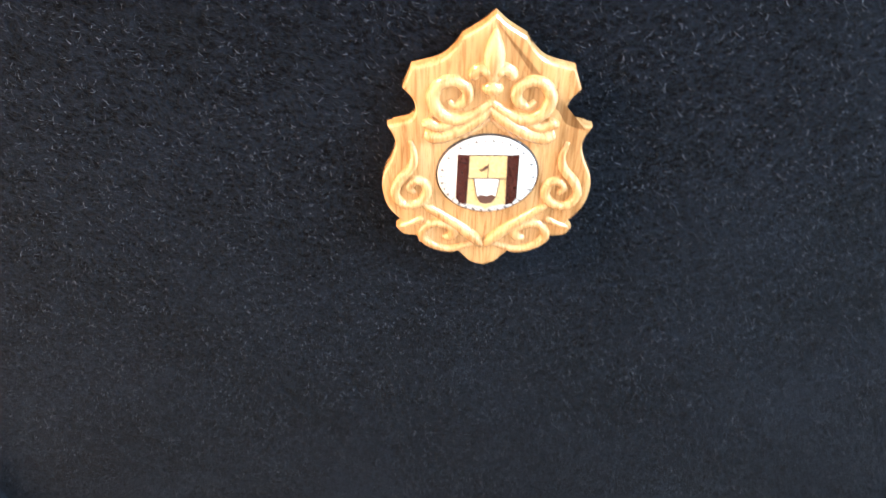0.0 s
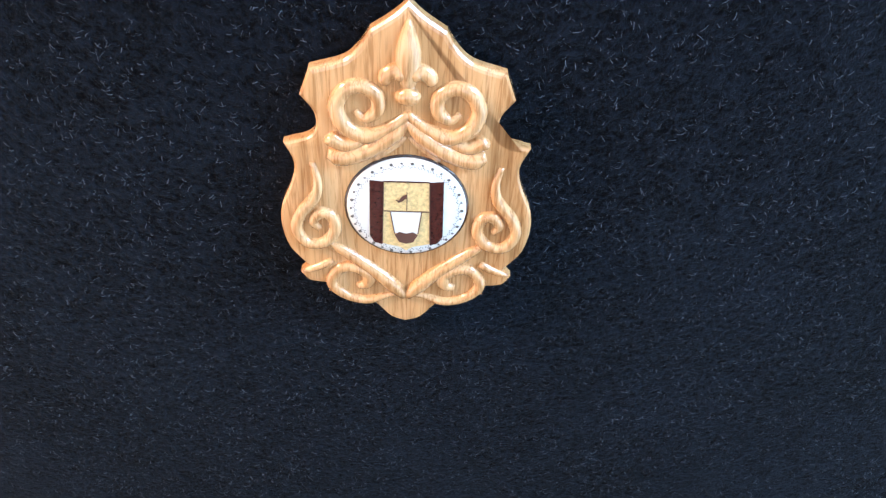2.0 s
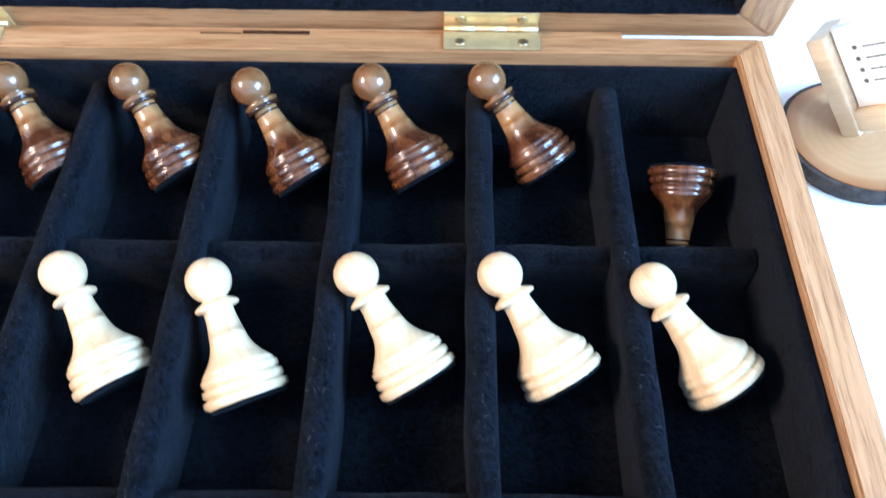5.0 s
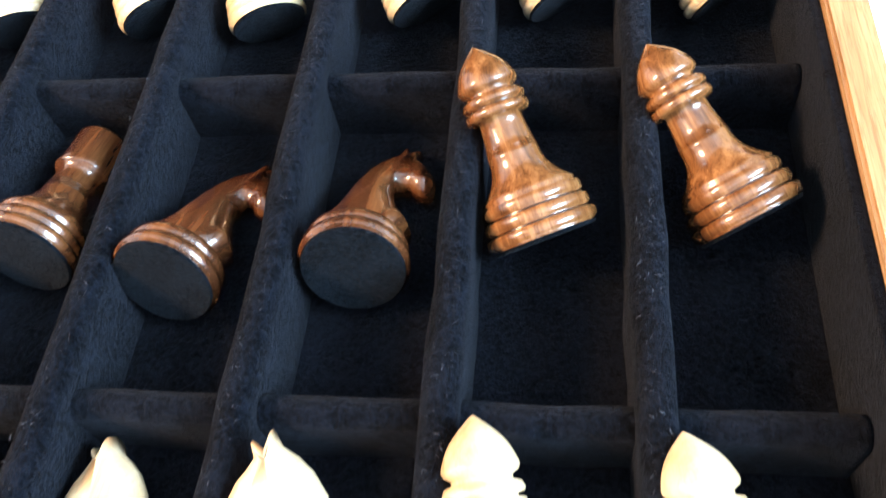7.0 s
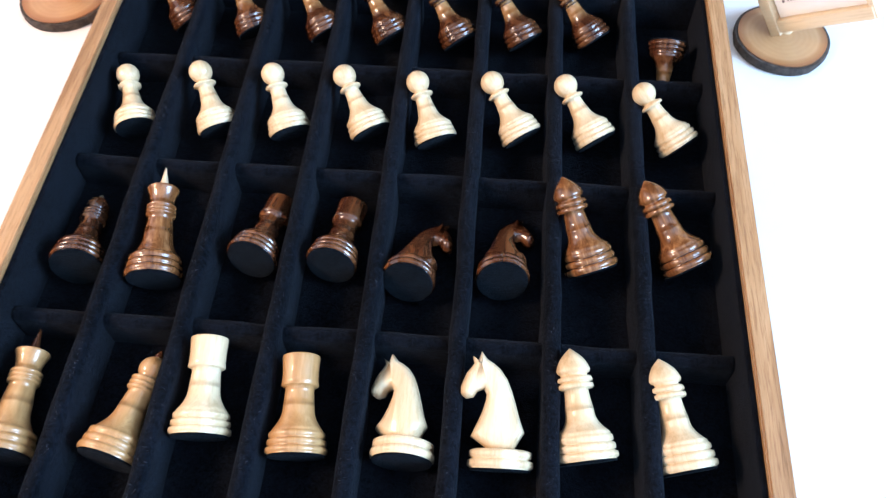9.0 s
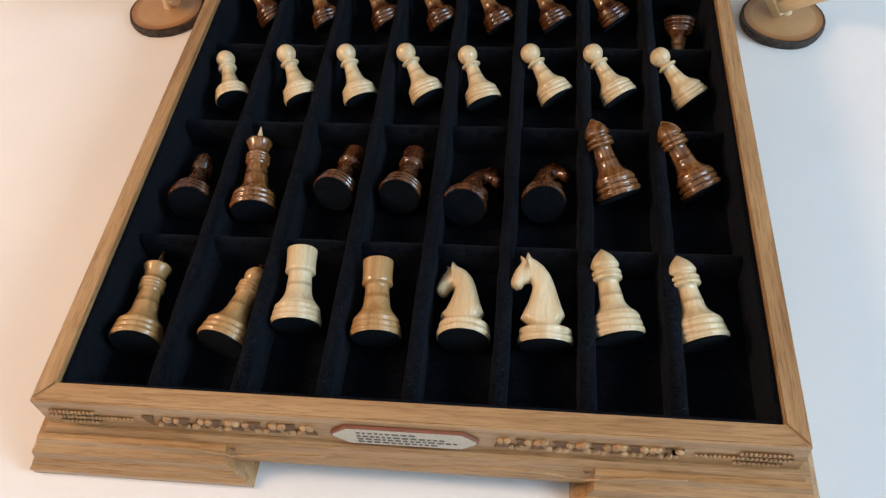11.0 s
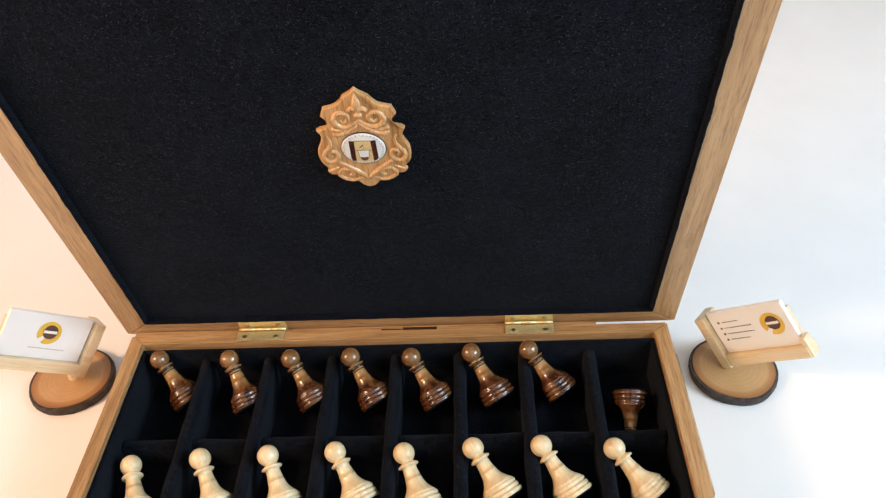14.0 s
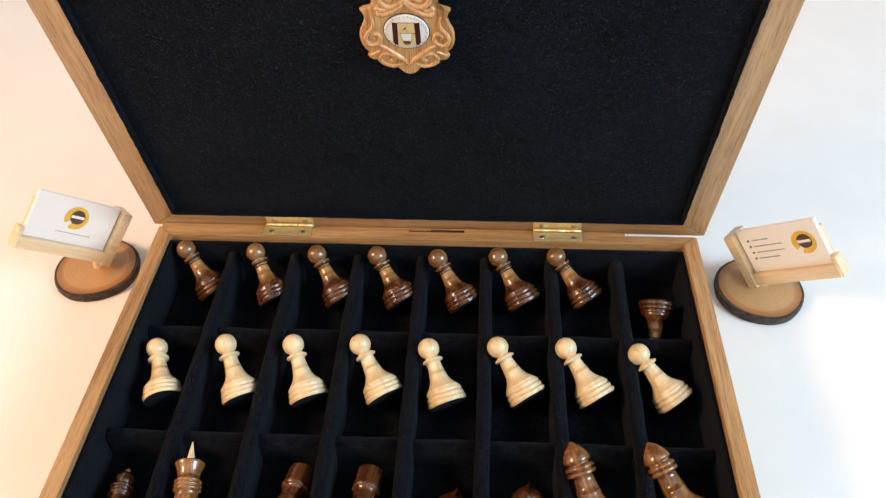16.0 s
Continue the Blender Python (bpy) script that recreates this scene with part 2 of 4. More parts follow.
def arc(z0, r0, z1, r1, bulge, n=6):
    """Profile rows from one to the other, bowed outward (or inward if negative)."""
    out = []
    for i in range(n + 1):
        t = i / n
        out.append((z0 + (z1 - z0) * t, r0 + (r1 - r0) * t + bulge * math.sin(math.pi * t)))
    return out


def ball(c, r, z0=-1.0, n=12):
    """Profile of a ball, from a share z0 of its radius up to its pole."""
    a0 = math.asin(z0)
    return [(c + r * math.sin(a0 + (math.pi / 2 - a0) * i / n), max(0.0, r * math.cos(a0 + (math.pi / 2 - a0) * i / n))) for i in range(n + 1)]


def prism(points, z0, z1, bevel=0.0):
    """A flat outline, given upwards of the plane, made solid between two heights."""
    bm = bmesh.new()
    lo = [bm.verts.new((x, y, z0)) for x, y in points]
    hi = [bm.verts.new((x, y, z1)) for x, y in points]
    n = len(points)
    top = bm.faces.new(hi)
    bot = bm.faces.new(list(reversed(lo)))
    for i in range(n):
        bm.faces.new((lo[i], lo[(i + 1) % n], hi[(i + 1) % n], hi[i]))
    bmesh.ops.recalc_face_normals(bm, faces=bm.faces)
    if bevel:
        es = [e for e in top.edges]
        bmesh.ops.bevel(bm, geom=es, offset=bevel, segments=3, affect="EDGES", profile=0.6)
    bmesh.ops.triangulate(bm, faces=[f for f in bm.faces if len(f.verts) > 4])
    return bm


def sweep(points, radii, flat=1.0, segs=10):
    """A tapering round bar along a path."""
    bm = bmesh.new()
    rings = []
    n = len(points)
    for i in range(n):
        p = Vector(points[i])
        d = (Vector(points[min(i + 1, n - 1)]) - Vector(points[max(i - 1, 0)])).normalized()
        side = d.cross(Vector((0, 0, 1))).normalized()
        up = side.cross(d)
        r = radii[i] if isinstance(radii, (list, tuple)) else radii
        rings.append([bm.verts.new(p + side * r * math.cos(2 * math.pi * k / segs) + up * r * flat * math.sin(2 * math.pi * k / segs)) for k in range(segs)])
    for a, b in zip(rings, rings[1:]):
        for k in range(segs):
            bm.faces.new((a[k], a[(k + 1) % segs], b[(k + 1) % segs], b[k]))
    bm.faces.new(rings[0])
    bm.faces.new(rings[-1])
    bmesh.ops.recalc_face_normals(bm, faces=bm.faces)
    return bm


def smooth_path(pts, steps=6):
    """A rounded line through the points."""
    v = [Vector(p) for p in pts]
    v = [v[0] * 2 - v[1]] + v + [v[-1] * 2 - v[-2]]
    out = []
    for i in range(1, len(v) - 2):
        for k in range(steps):
            t = k / steps
            a, b, c, d = v[i - 1], v[i], v[i + 1], v[i + 2]
            out.append(0.5 * ((2 * b) + (c - a) * t + (2 * a - 5 * b + 4 * c - d) * t * t + (3 * b - a - 3 * c + d) * t ** 3))
    return out + [v[-2]]


# ---- the room: table, sheet, walls with a window ----
def room():
    sheet = part("table_sheet", box(-1.6, 1.6, -1.4, 1.5, -0.02, 0.0, 0.004), CLOTH)
    tagged(sheet, "white cloth spread smooth over the table under the box", "tablecloth", kind="structure")
    part_floor = part("floor", box(-2.3, 2.3, -2.6, 2.6, -0.86, -0.80), WALLPAINT)
    tagged(part_floor, "plain pale floor of the room", "floor", kind="structure")
    top = part("ceiling", box(-2.3, 2.3, -2.6, 2.6, 2.05, 2.11), WALLPAINT)
    tagged(top, "plain white ceiling of the room", "ceiling", kind="structure")
    walls = {"wall_west": (-2.3, -2.2, -2.6, 2.6), "wall_north": (-2.2, 2.2, 2.5, 2.6), "wall_south": (-2.2, 2.2, -2.6, -2.5)}
    for name, (x0, x1, y0, y1) in walls.items():
        tagged(part(name, box(x0, x1, y0, y1, -0.80, 2.05), WALLPAINT), "plain off-white painted wall", "wall", kind="structure")
    bm = bmesh.new()
    box_into(bm, 2.2, 2.3, -2.6, -1.7, -0.80, 2.05)
    box_into(bm, 2.2, 2.3, -0.2, 2.6, -0.80, 2.05)
    box_into(bm, 2.2, 2.3, -1.7, -0.2, -0.80, 0.75)
    box_into(bm, 2.2, 2.3, -1.7, -0.2, 1.95, 2.05)
    tagged(part("wall_east", bm, WALLPAINT), "off-white painted wall with a window opening", "wall", kind="structure")


room()

# ---- the chess box ----
HALF, RIM_Z, FLOOR_Z = 0.26, 0.0806, 0.0285
BACK, FRONT = 0.0165, -0.536
OUT = 0.2752
TABLE_BOX = empty("chess_box", pose(0, -0.26, 0), "open oak chess box lined with dark felt, its lid raised", "chess box")


def rail(name, pts, mat, z0, z1):
    """A mitred strip of the rim, from its four corners."""
    bm = bmesh.new()
    lo = [bm.verts.new((x, y + 0.26, z0)) for x, y in pts]
    hi = [bm.verts.new((x, y + 0.26, z1)) for x, y in pts]
    bm.faces.new(hi)
    bm.faces.new(list(reversed(lo)))
    for i in range(4):
        bm.faces.new((lo[i], lo[(i + 1) % 4], hi[(i + 1) % 4], hi[i]))
    bmesh.ops.recalc_face_normals(bm, faces=bm.faces)
    bmesh.ops.bevel(bm, geom=[e for e in bm.edges if abs(e.verts[0].co.z - e.verts[1].co.z) < 1e-6 and e.verts[0].co.z > (z0 + z1) / 2], offset=0.0012, segments=2, affect="EDGES")
    return part(name, bm, mat, TABLE_BOX)


A, B_, C_, D_ = (-HALF, 0.0050), (HALF, 0.0050), (HALF, -0.52), (-HALF, -0.52)
OA, OB, OC, OD = (-OUT, BACK), (OUT, BACK), (OUT, FRONT), (-OUT, FRONT)
rail("rim_rail", [A, B_, OB, OA], OAK_X, FLOOR_Z - 0.012, RIM_Z)
rail("rim_rail", [OD, OC, C_, D_], OAK_X, FLOOR_Z - 0.012, RIM_Z)
rail("rim_rail", [B_, C_, OC, OB], OAK_Y, FLOOR_Z - 0.012, RIM_Z)
rail("rim_rail", [OA, OD, D_, A], OAK_Y, FLOOR_Z - 0.012, RIM_Z)

# a lower strip added behind the back rail closes the joint with the lid, narrower near its end
part("back_ledge", box(-OUT, 0.2050, BACK + 0.2602, BACK + 0.2702, 0.0200, 0.0752, 0.0006), OAK_X, TABLE_BOX)
part("back_ledge", box(0.2052, OUT, BACK + 0.2602, BACK + 0.2662, 0.0200, 0.0748, 0.0006), OAK_X, TABLE_BOX)
part("latch_slot", box(0.0064, 0.0413, BACK + 0.2640, BACK + 0.2675, 0.0749, 0.0760, 0.0004), RING_DARK, TABLE_BOX, "narrow dark latch slot")
part("latch_slot", box(-0.0160, 0.0058, BACK + 0.2646, BACK + 0.2658, 0.0749, 0.0757, 0.0002), RING_DARK, TABLE_BOX, "narrow dark latch slot")

MOULD = [(0.044, 0.0), (0.044, 0.0025), (0.040, 0.005), (0.036, 0.0055), (0.030, 0.0075), (0.024, 0.010), (0.020, 0.010), (0.018, 0.0)]


def moulding(name, length, rows, mat, m, mitre=True):
    """A profiled strip along x, its ends cut at 45 degrees to meet its neighbours."""
    bm = bmesh.new()
    ends = []
    for s in (-1, 1):
        ends.append([bm.verts.new((s * (length / 2 + (o if mitre else 0)), -o, z)) for z, o in rows])
    n = len(rows)
    for i in range(n):
        j = (i + 1) % n
        bm.faces.new((ends[0][i], ends[0][j], ends[1][j], ends[1][i]))
    for e in ends:
        bm.faces.new(e)
    bmesh.ops.recalc_face_normals(bm, faces=bm.faces)
    return part(name, bm, mat, TABLE_BOX, m=m)


CY = (BACK + FRONT) / 2 + 0.26
LEN_Y = BACK - FRONT
moulding("skirt_moulding", 2 * OUT, MOULD, OAK_X, pose(0, FRONT + 0.26, 0))
moulding("skirt_moulding", 2 * OUT, MOULD, OAK_X, pose(0, BACK + 0.26, 0, 0, 0, 180))
moulding("skirt_moulding", LEN_Y, MOULD, OAK_X, pose(OUT, CY, 0, 0, 0, 90))
moulding("skirt_moulding", LEN_Y, MOULD, OAK_X, pose(-OUT, CY, 0, 0, 0, -90))


def foot(sx, sy):
    """A stepped corner foot whose two arms run along the box."""
    bm = bmesh.new()
    rows = [(0.0, 0.023), (0.008, 0.024), (0.012, 0.021), (0.015, 0.020), (0.017, 0.018), (0.026, 0.017), (0.031, 0.012), (0.037, 0.0105)]
    arm = 0.155
    loops = []
    for k, (z, o) in enumerate(rows):
        a = arm - 0.016 + 0.016 * abs(math.cos(min(z, 0.02) / 0.02 * math.pi / 2))
        t = 0.010
        loops.append([bm.verts.new((sx * x, sy * y, z)) for x, y in ((o, o), (o, -a), (-t, -a), (-t, -t), (-a, -t), (-a, o))])
    for p, q in zip(loops, loops[1:]):
        for i in range(6):
            bm.faces.new((p[i], p[(i + 1) % 6], q[(i + 1) % 6], q[i]))
    bm.faces.new(loops[0])
    bm.faces.new(loops[-1])
    bmesh.ops.recalc_face_normals(bm, faces=bm.faces)
    bmesh.ops.triangulate(bm, faces=[f for f in bm.faces if len(f.verts) > 4])
    return part("bracket_foot", bm, OAK_X, TABLE_BOX, m=pose(sx * OUT, (BACK if sy > 0 else FRONT) + 0.26, 0))


for sx in (-1, 1):
    for sy in (-1, 1):
        foot(sx, sy)

# felt floor and side linings
part("felt_floor", box(-HALF, HALF, -0.26, 0.26, FLOOR_Z - 0.010, FLOOR_Z), FELT, TABLE_BOX, "dark felt lining the compartments")
LT = 0.004
for x0, x1, y0, y1 in ((-HALF, HALF, 0.26 - LT, 0.26), (-HALF, HALF, -0.26, -0.26 + LT), (-HALF, -HALF + LT, -0.26 + LT, 0.26 - LT), (HALF - LT, HALF, -0.26 + LT, 0.26 - LT)):
    part("felt_lining", box(x0, x1, y0, y1, FLOOR_Z, RIM_Z - 0.004, 0.0015), FELT, TABLE_BOX)

DIV_Z = 0.0655
ROWS = (-0.102, -0.219, -0.362)


def padded_strip(length, thick, height, seed):
    """An upright felt-wrapped strip along x with a rounded, slightly uneven top."""
    bm = bmesh.new()
    n, k = 26, 8
    rings = []
    for i in range(n + 1):
        x = -length / 2 + length * i / n
        wob = noise.noise(Vector((x * 40, seed * 7.3, 0))) * 0.0012
        th = thick / 2 * (1 + 0.12 * noise.noise(Vector((x * 30, seed, 5))))
        pts = [(-th, 0)]
        for j in range(k + 1):
            a = math.pi * (1 - j / k)
            pts.append((th * math.cos(a), height - th + th * math.sin(a)))
        pts.append((th, 0))
        rings.append([bm.verts.new((x, y + wob, z)) for y, z in pts])
    for a, b in zip(rings, rings[1:]):
        for j in range(len(a) - 1):
            bm.faces.new((a[j], a[j + 1], b[j + 1], b[j]))
    bm.faces.new(rings[0])
    bm.faces.new(list(reversed(rings[-1])))
    bmesh.ops.recalc_face_normals(bm, faces=bm.faces)
    return bm


for i in range(1, 8):
    part("divider", padded_strip(0.512, 0.0125, DIV_Z - FLOOR_Z, i), FELT, TABLE_BOX, "felt-wrapped upright divider", True, pose(-HALF + 0.065 * i, 0, FLOOR_Z, 0, 0, 90))
for j, y in enumerate(ROWS):
    for i in range(8):
        part("cross_divider", padded_strip(0.056, 0.0115, DIV_Z - 0.0085 - FLOOR_Z, 20 + j * 8 + i), FELT, TABLE_BOX, "", True, pose(-HALF + 0.0325 + 0.065 * i, y + 0.26, FLOOR_Z))

# ---- the lid, held up past its hinges and leaning over the box ----
LEAN = 14.5
LID_AT = pose(0, 0.0243 + 0.26, 0.0894, 90 + LEAN, 0, 0)
lid_felt_bm = box(-0.262, 0.262, 0.000, 0.53, -0.012, -0.006)
LID = part("lid", lid_felt_bm, FELT, TABLE_BOX, "raised lid lined with plain dark felt", m=LID_AT)
LID_OUT, LID_B, LID_T, LID_IN, LID_IB, LID_IT = 0.2865, -0.020, 0.553, 0.2605, 0.0012, 0.5285


def lid_rail(pts, mat):
    bm = bmesh.new()
    lo = [bm.verts.new((x, y, -0.032)) for x, y in pts]
    hi = [bm.verts.new((x, y, 0.0)) for x, y in pts]
    bm.faces.new(hi)
    bm.faces.new(list(reversed(lo)))
    for i in range(4):
        bm.faces.new((lo[i], lo[(i + 1) % 4], hi[(i + 1) % 4], hi[i]))
    bmesh.ops.recalc_face_normals(bm, faces=bm.faces)
    bmesh.ops.bevel(bm, geom=[e for e in bm.edges if e.verts[0].co.z > -0.001 and e.verts[1].co.z > -0.001], offset=0.0012, segments=2, affect="EDGES")
    return part("lid_rail", bm, mat, LID)


lid_rail([(-LID_OUT, LID_B), (LID_OUT, LID_B), (LID_IN, LID_IB), (-LID_IN, LID_IB)], OAK_X)
lid_rail([(-LID_IN, LID_IT), (LID_IN, LID_IT), (LID_OUT, LID_T), (-LID_OUT, LID_T)], OAK_X)
lid_rail([(LID_IN, LID_IB), (LID_OUT, LID_B), (LID_OUT, LID_T), (LID_IN, LID_IT)], OAK_Y)
lid_rail([(-LID_OUT, LID_B), (-LID_IN, LID_IB), (-LID_IN, LID_IT), (-LID_OUT, LID_T)], OAK_Y)
part("lid_board", box(-LID_OUT, LID_OUT, LID_B, LID_T, -0.040, -0.0325, 0.002), OAK_X, LID)


def ragged_edge(length, seed):
    """The torn felt edge along x: it climbs the rail's inner side and laps unevenly onto its face."""
    bm = bmesh.new()
    n = int(length / 0.0035)
    rings = []
    for i in range(n + 1):
        x = -length / 2 + length * i / n
        lap = 0.0006 + 0.0012 * max(0.0, noise.noise(Vector((x * 55, seed, 0)))) + 0.0011 * max(0.0, noise.noise(Vector((x * 260, seed, 4))))
        rings.append([bm.verts.new((x, y, z)) for y, z in ((0.0016, -0.0060), (0.0012, -0.0004), (0.0, 0.0006), (-lap, 0.0007), (-lap - 0.0002, -0.0004))])
    for a, b in zip(rings, rings[1:]):
        for j in range(4):
            bm.faces.new((a[j], a[j + 1], b[j + 1], b[j]))
    bmesh.ops.recalc_face_normals(bm, faces=bm.faces)
    return bm


LID_MID = (LID_IB + LID_IT) / 2
for k, (x, y, turn, length) in enumerate(((0, LID_IB, 0, 2 * LID_IN), (0, LID_IT, 180, 2 * LID_IN), (LID_IN, LID_MID, 90, LID_IT - LID_IB), (-LID_IN, LID_MID, -90, LID_IT - LID_IB))):
    part("felt_edge", ragged_edge(length, 3.7 * k), FELT, LID, "torn felt edge lapping the rail", True, pose(x, y, 0, 0, 0, turn))


# ---- chess pieces ----
def base_rows(r, rings, h):
    """Turned base: rounded rings with narrow grooves."""
    rows = [(0.0008, r * 0.94)]
    step = h / rings
    for i in range(rings):
        rr = r * (1 - 0.045 * i)
        z = 0.001 + step * i
        rows += [(z, rr * 0.915), (z + step * 0.18, rr), (z + step * 0.5, rr * 1.01), (z + step * 0.8, rr), (z + step * 0.95, rr * 0.915)]
    return rows


def pawn_rows(dark):
    rows = base_rows(0.0172, 3, 0.0125) + arc(0.0138, 0.0148, 0.0285, 0.0072, -0.0019, 8) + arc(0.0285, 0.0072, 0.0385, 0.0060, -0.0003, 3)
    if dark:
        rows += [(0.0386, 0.0078), (0.0394, 0.0082), (0.0402, 0.0072), (0.0406, 0.0066), (0.0412, 0.0084), (0.0422, 0.0086), (0.0428, 0.0060)]
    else:
        rows += [(0.0390, 0.0084), (0.0396, 0.0090), (0.0404, 0.0090), (0.0412, 0.0082), (0.0424, 0.0060)]
    return rows + ball(0.0512, 0.0093, -0.86, 14)


def bishop_rows():
    rows = base_rows(0.0200, 3, 0.0155) + arc(0.0172, 0.0172, 0.0330, 0.0092, -0.0026, 9) + arc(0.0330, 0.0092, 0.0455, 0.0078, -0.0003, 3)
    rows += [(0.0458, 0.0108), (0.0468, 0.0116), (0.0488, 0.0114), (0.0492, 0.0094), (0.0500, 0.0092), (0.0504, 0.0112), (0.0515, 0.0116), (0.0533, 0.0108), (0.0540, 0.0086), (0.0552, 0.0086)]
    rows += [(0.0562, 0.0104), (0.0575, 0.0110)] + arc(0.0585, 0.0109, 0.0720, 0.0008, 0.0018, 8) + [(0.0725, 0.0)]
    return rows


def rook_rows():
    rows = base_rows(0.0205, 3, 0.0150) + arc(0.0165, 0.0172, 0.034, 0.0104, -0.0020, 8) + arc(0.034, 0.0104, 0.0455, 0.0096, -0.0002, 3)
    rows += [(0.0460, 0.0118), (0.0468, 0.0126), (0.0500, 0.0122), (0.0560, 0.0121), (0.0660, 0.0127), (0.0672, 0.0125), (0.0678, 0.0112), (0.0678, 0.0090), (0.0652, 0.0086), (0.0650, 0.0)]
    return rows


def king_rows():
    rows = base_rows(0.0225, 3, 0.0175) + arc(0.0190, 0.0178, 0.040, 0.0112, -0.0020, 8) + arc(0.040, 0.0112, 0.0545, 0.0092, 0.0, 3)
    for z in (0.0550, 0.0585, 0.0620):
        rows += [(z, 0.0108), (z + 0.0010, 0.0118), (z + 0.0022, 0.0117), (z + 0.0031, 0.0104)]
    return rows + [(0.0655, 0.0088), (0.0668, 0.0092)] + arc(0.0668, 0.0092, 0.0795, 0.0128, -0.0008, 6) + [(0.0806, 0.0126), (0.0810, 0.0112), (0.0806, 0.0)]


def queen_rows():
    rows = base_rows(0.0215, 3, 0.0165) + arc(0.0180, 0.0172, 0.037, 0.0100, -0.0020, 8) + arc(0.037, 0.0100, 0.0500, 0.0084, 0.0, 3)
    for z in (0.0505, 0.0540, 0.0575):
        rows += [(z, 0.0098), (z + 0.0010, 0.0108), (z + 0.0022, 0.0107), (z + 0.0031, 0.0092)]
    return rows + [(0.0610, 0.0072)] + ball(0.0685, 0.0096, -0.72, 12)


HORSE = [(-30, -4), (-87, 32), (-72, 66), (-57, 100), (-47, 135), (-45, 152), (-52, 166), (-72, 159), (-82, 142), (-103, 137), (-119, 148), (-121, 168), (-113, 190), (-104, 212),
         (-92, 228), (-84, 240), (-89, 262), (-72, 250), (-63, 277), (-47, 255), (-26, 243), (-6, 226), (14, 198), (28, 165), (42, 120), (54, 80), (66, 50), (34, -4)]


def horse_bm(scale, z0):
    """A carved horse head and neck: an outline rounded over its thickness."""
    pts = [Vector((x * scale, z0 + z * scale)) for x, z in HORSE]
    n = len(pts)
    area = sum(pts[i].x * pts[(i + 1) % n].y - pts[(i + 1) % n].x * pts[i].y for i in range(n))
    sign = 1 if area > 0 else -1
    inward = []
    for i in range(n):
        d = (pts[(i + 1) % n] - pts[i - 1]).normalized()
        inward.append(Vector((-d.y, d.x)) * sign)
    bm = bmesh.new()
    layers = []
    for t, off in ((-0.0098, 0.0056), (-0.0086, 0.0034), (-0.0060, 0.0013), (0.0, 0.0), (0.0060, 0.0013), (0.0086, 0.0034), (0.0098, 0.0056)):
        row = []
        for p, q in zip(pts, inward):
            # the head is thinner than the chest
            k = 1.05 - 0.5 * max(0.0, min(1.0, (p.y - z0) / (260 * scale)))
            o = off * (0.55 + 0.45 * k)
            c = p + q * o
            row.append(bm.verts.new((c.x, t * k, c.y)))
        layers.append(row)
    for a, b in zip(layers, layers[1:]):
        for i in range(n):
            bm.faces.new((a[i], a[(i + 1) % n], b[(i + 1) % n], b[i]))
    caps = [bm.faces.new(layers[0]), bm.faces.new(list(reversed(layers[-1])))]
    bmesh.ops.triangulate(bm, faces=caps)
    bmesh.ops.recalc_face_normals(bm, faces=bm.faces)
    return bm


def lying(base, tip, roll=0.0, grow=1.045):
    """The pose of a piece whose foot is at base and whose head points to tip."""
    base, tip = (Vector(p) + Vector((0, 0.0015, -0.0035)) for p in (base, tip))
    z = (tip - base).normalized()
    y = (Vector((0, 0, 1)) - z * z.z).normalized()
    x = y.cross(z)
    m = Matrix((x, y, z)).transposed().to_4x4()
    return Matrix.Translation(base - z * 0.062 * (grow - 1)) @ m @ pose(0, 0, 0, 0, 0, roll) @ Matrix.Scale(grow, 4)


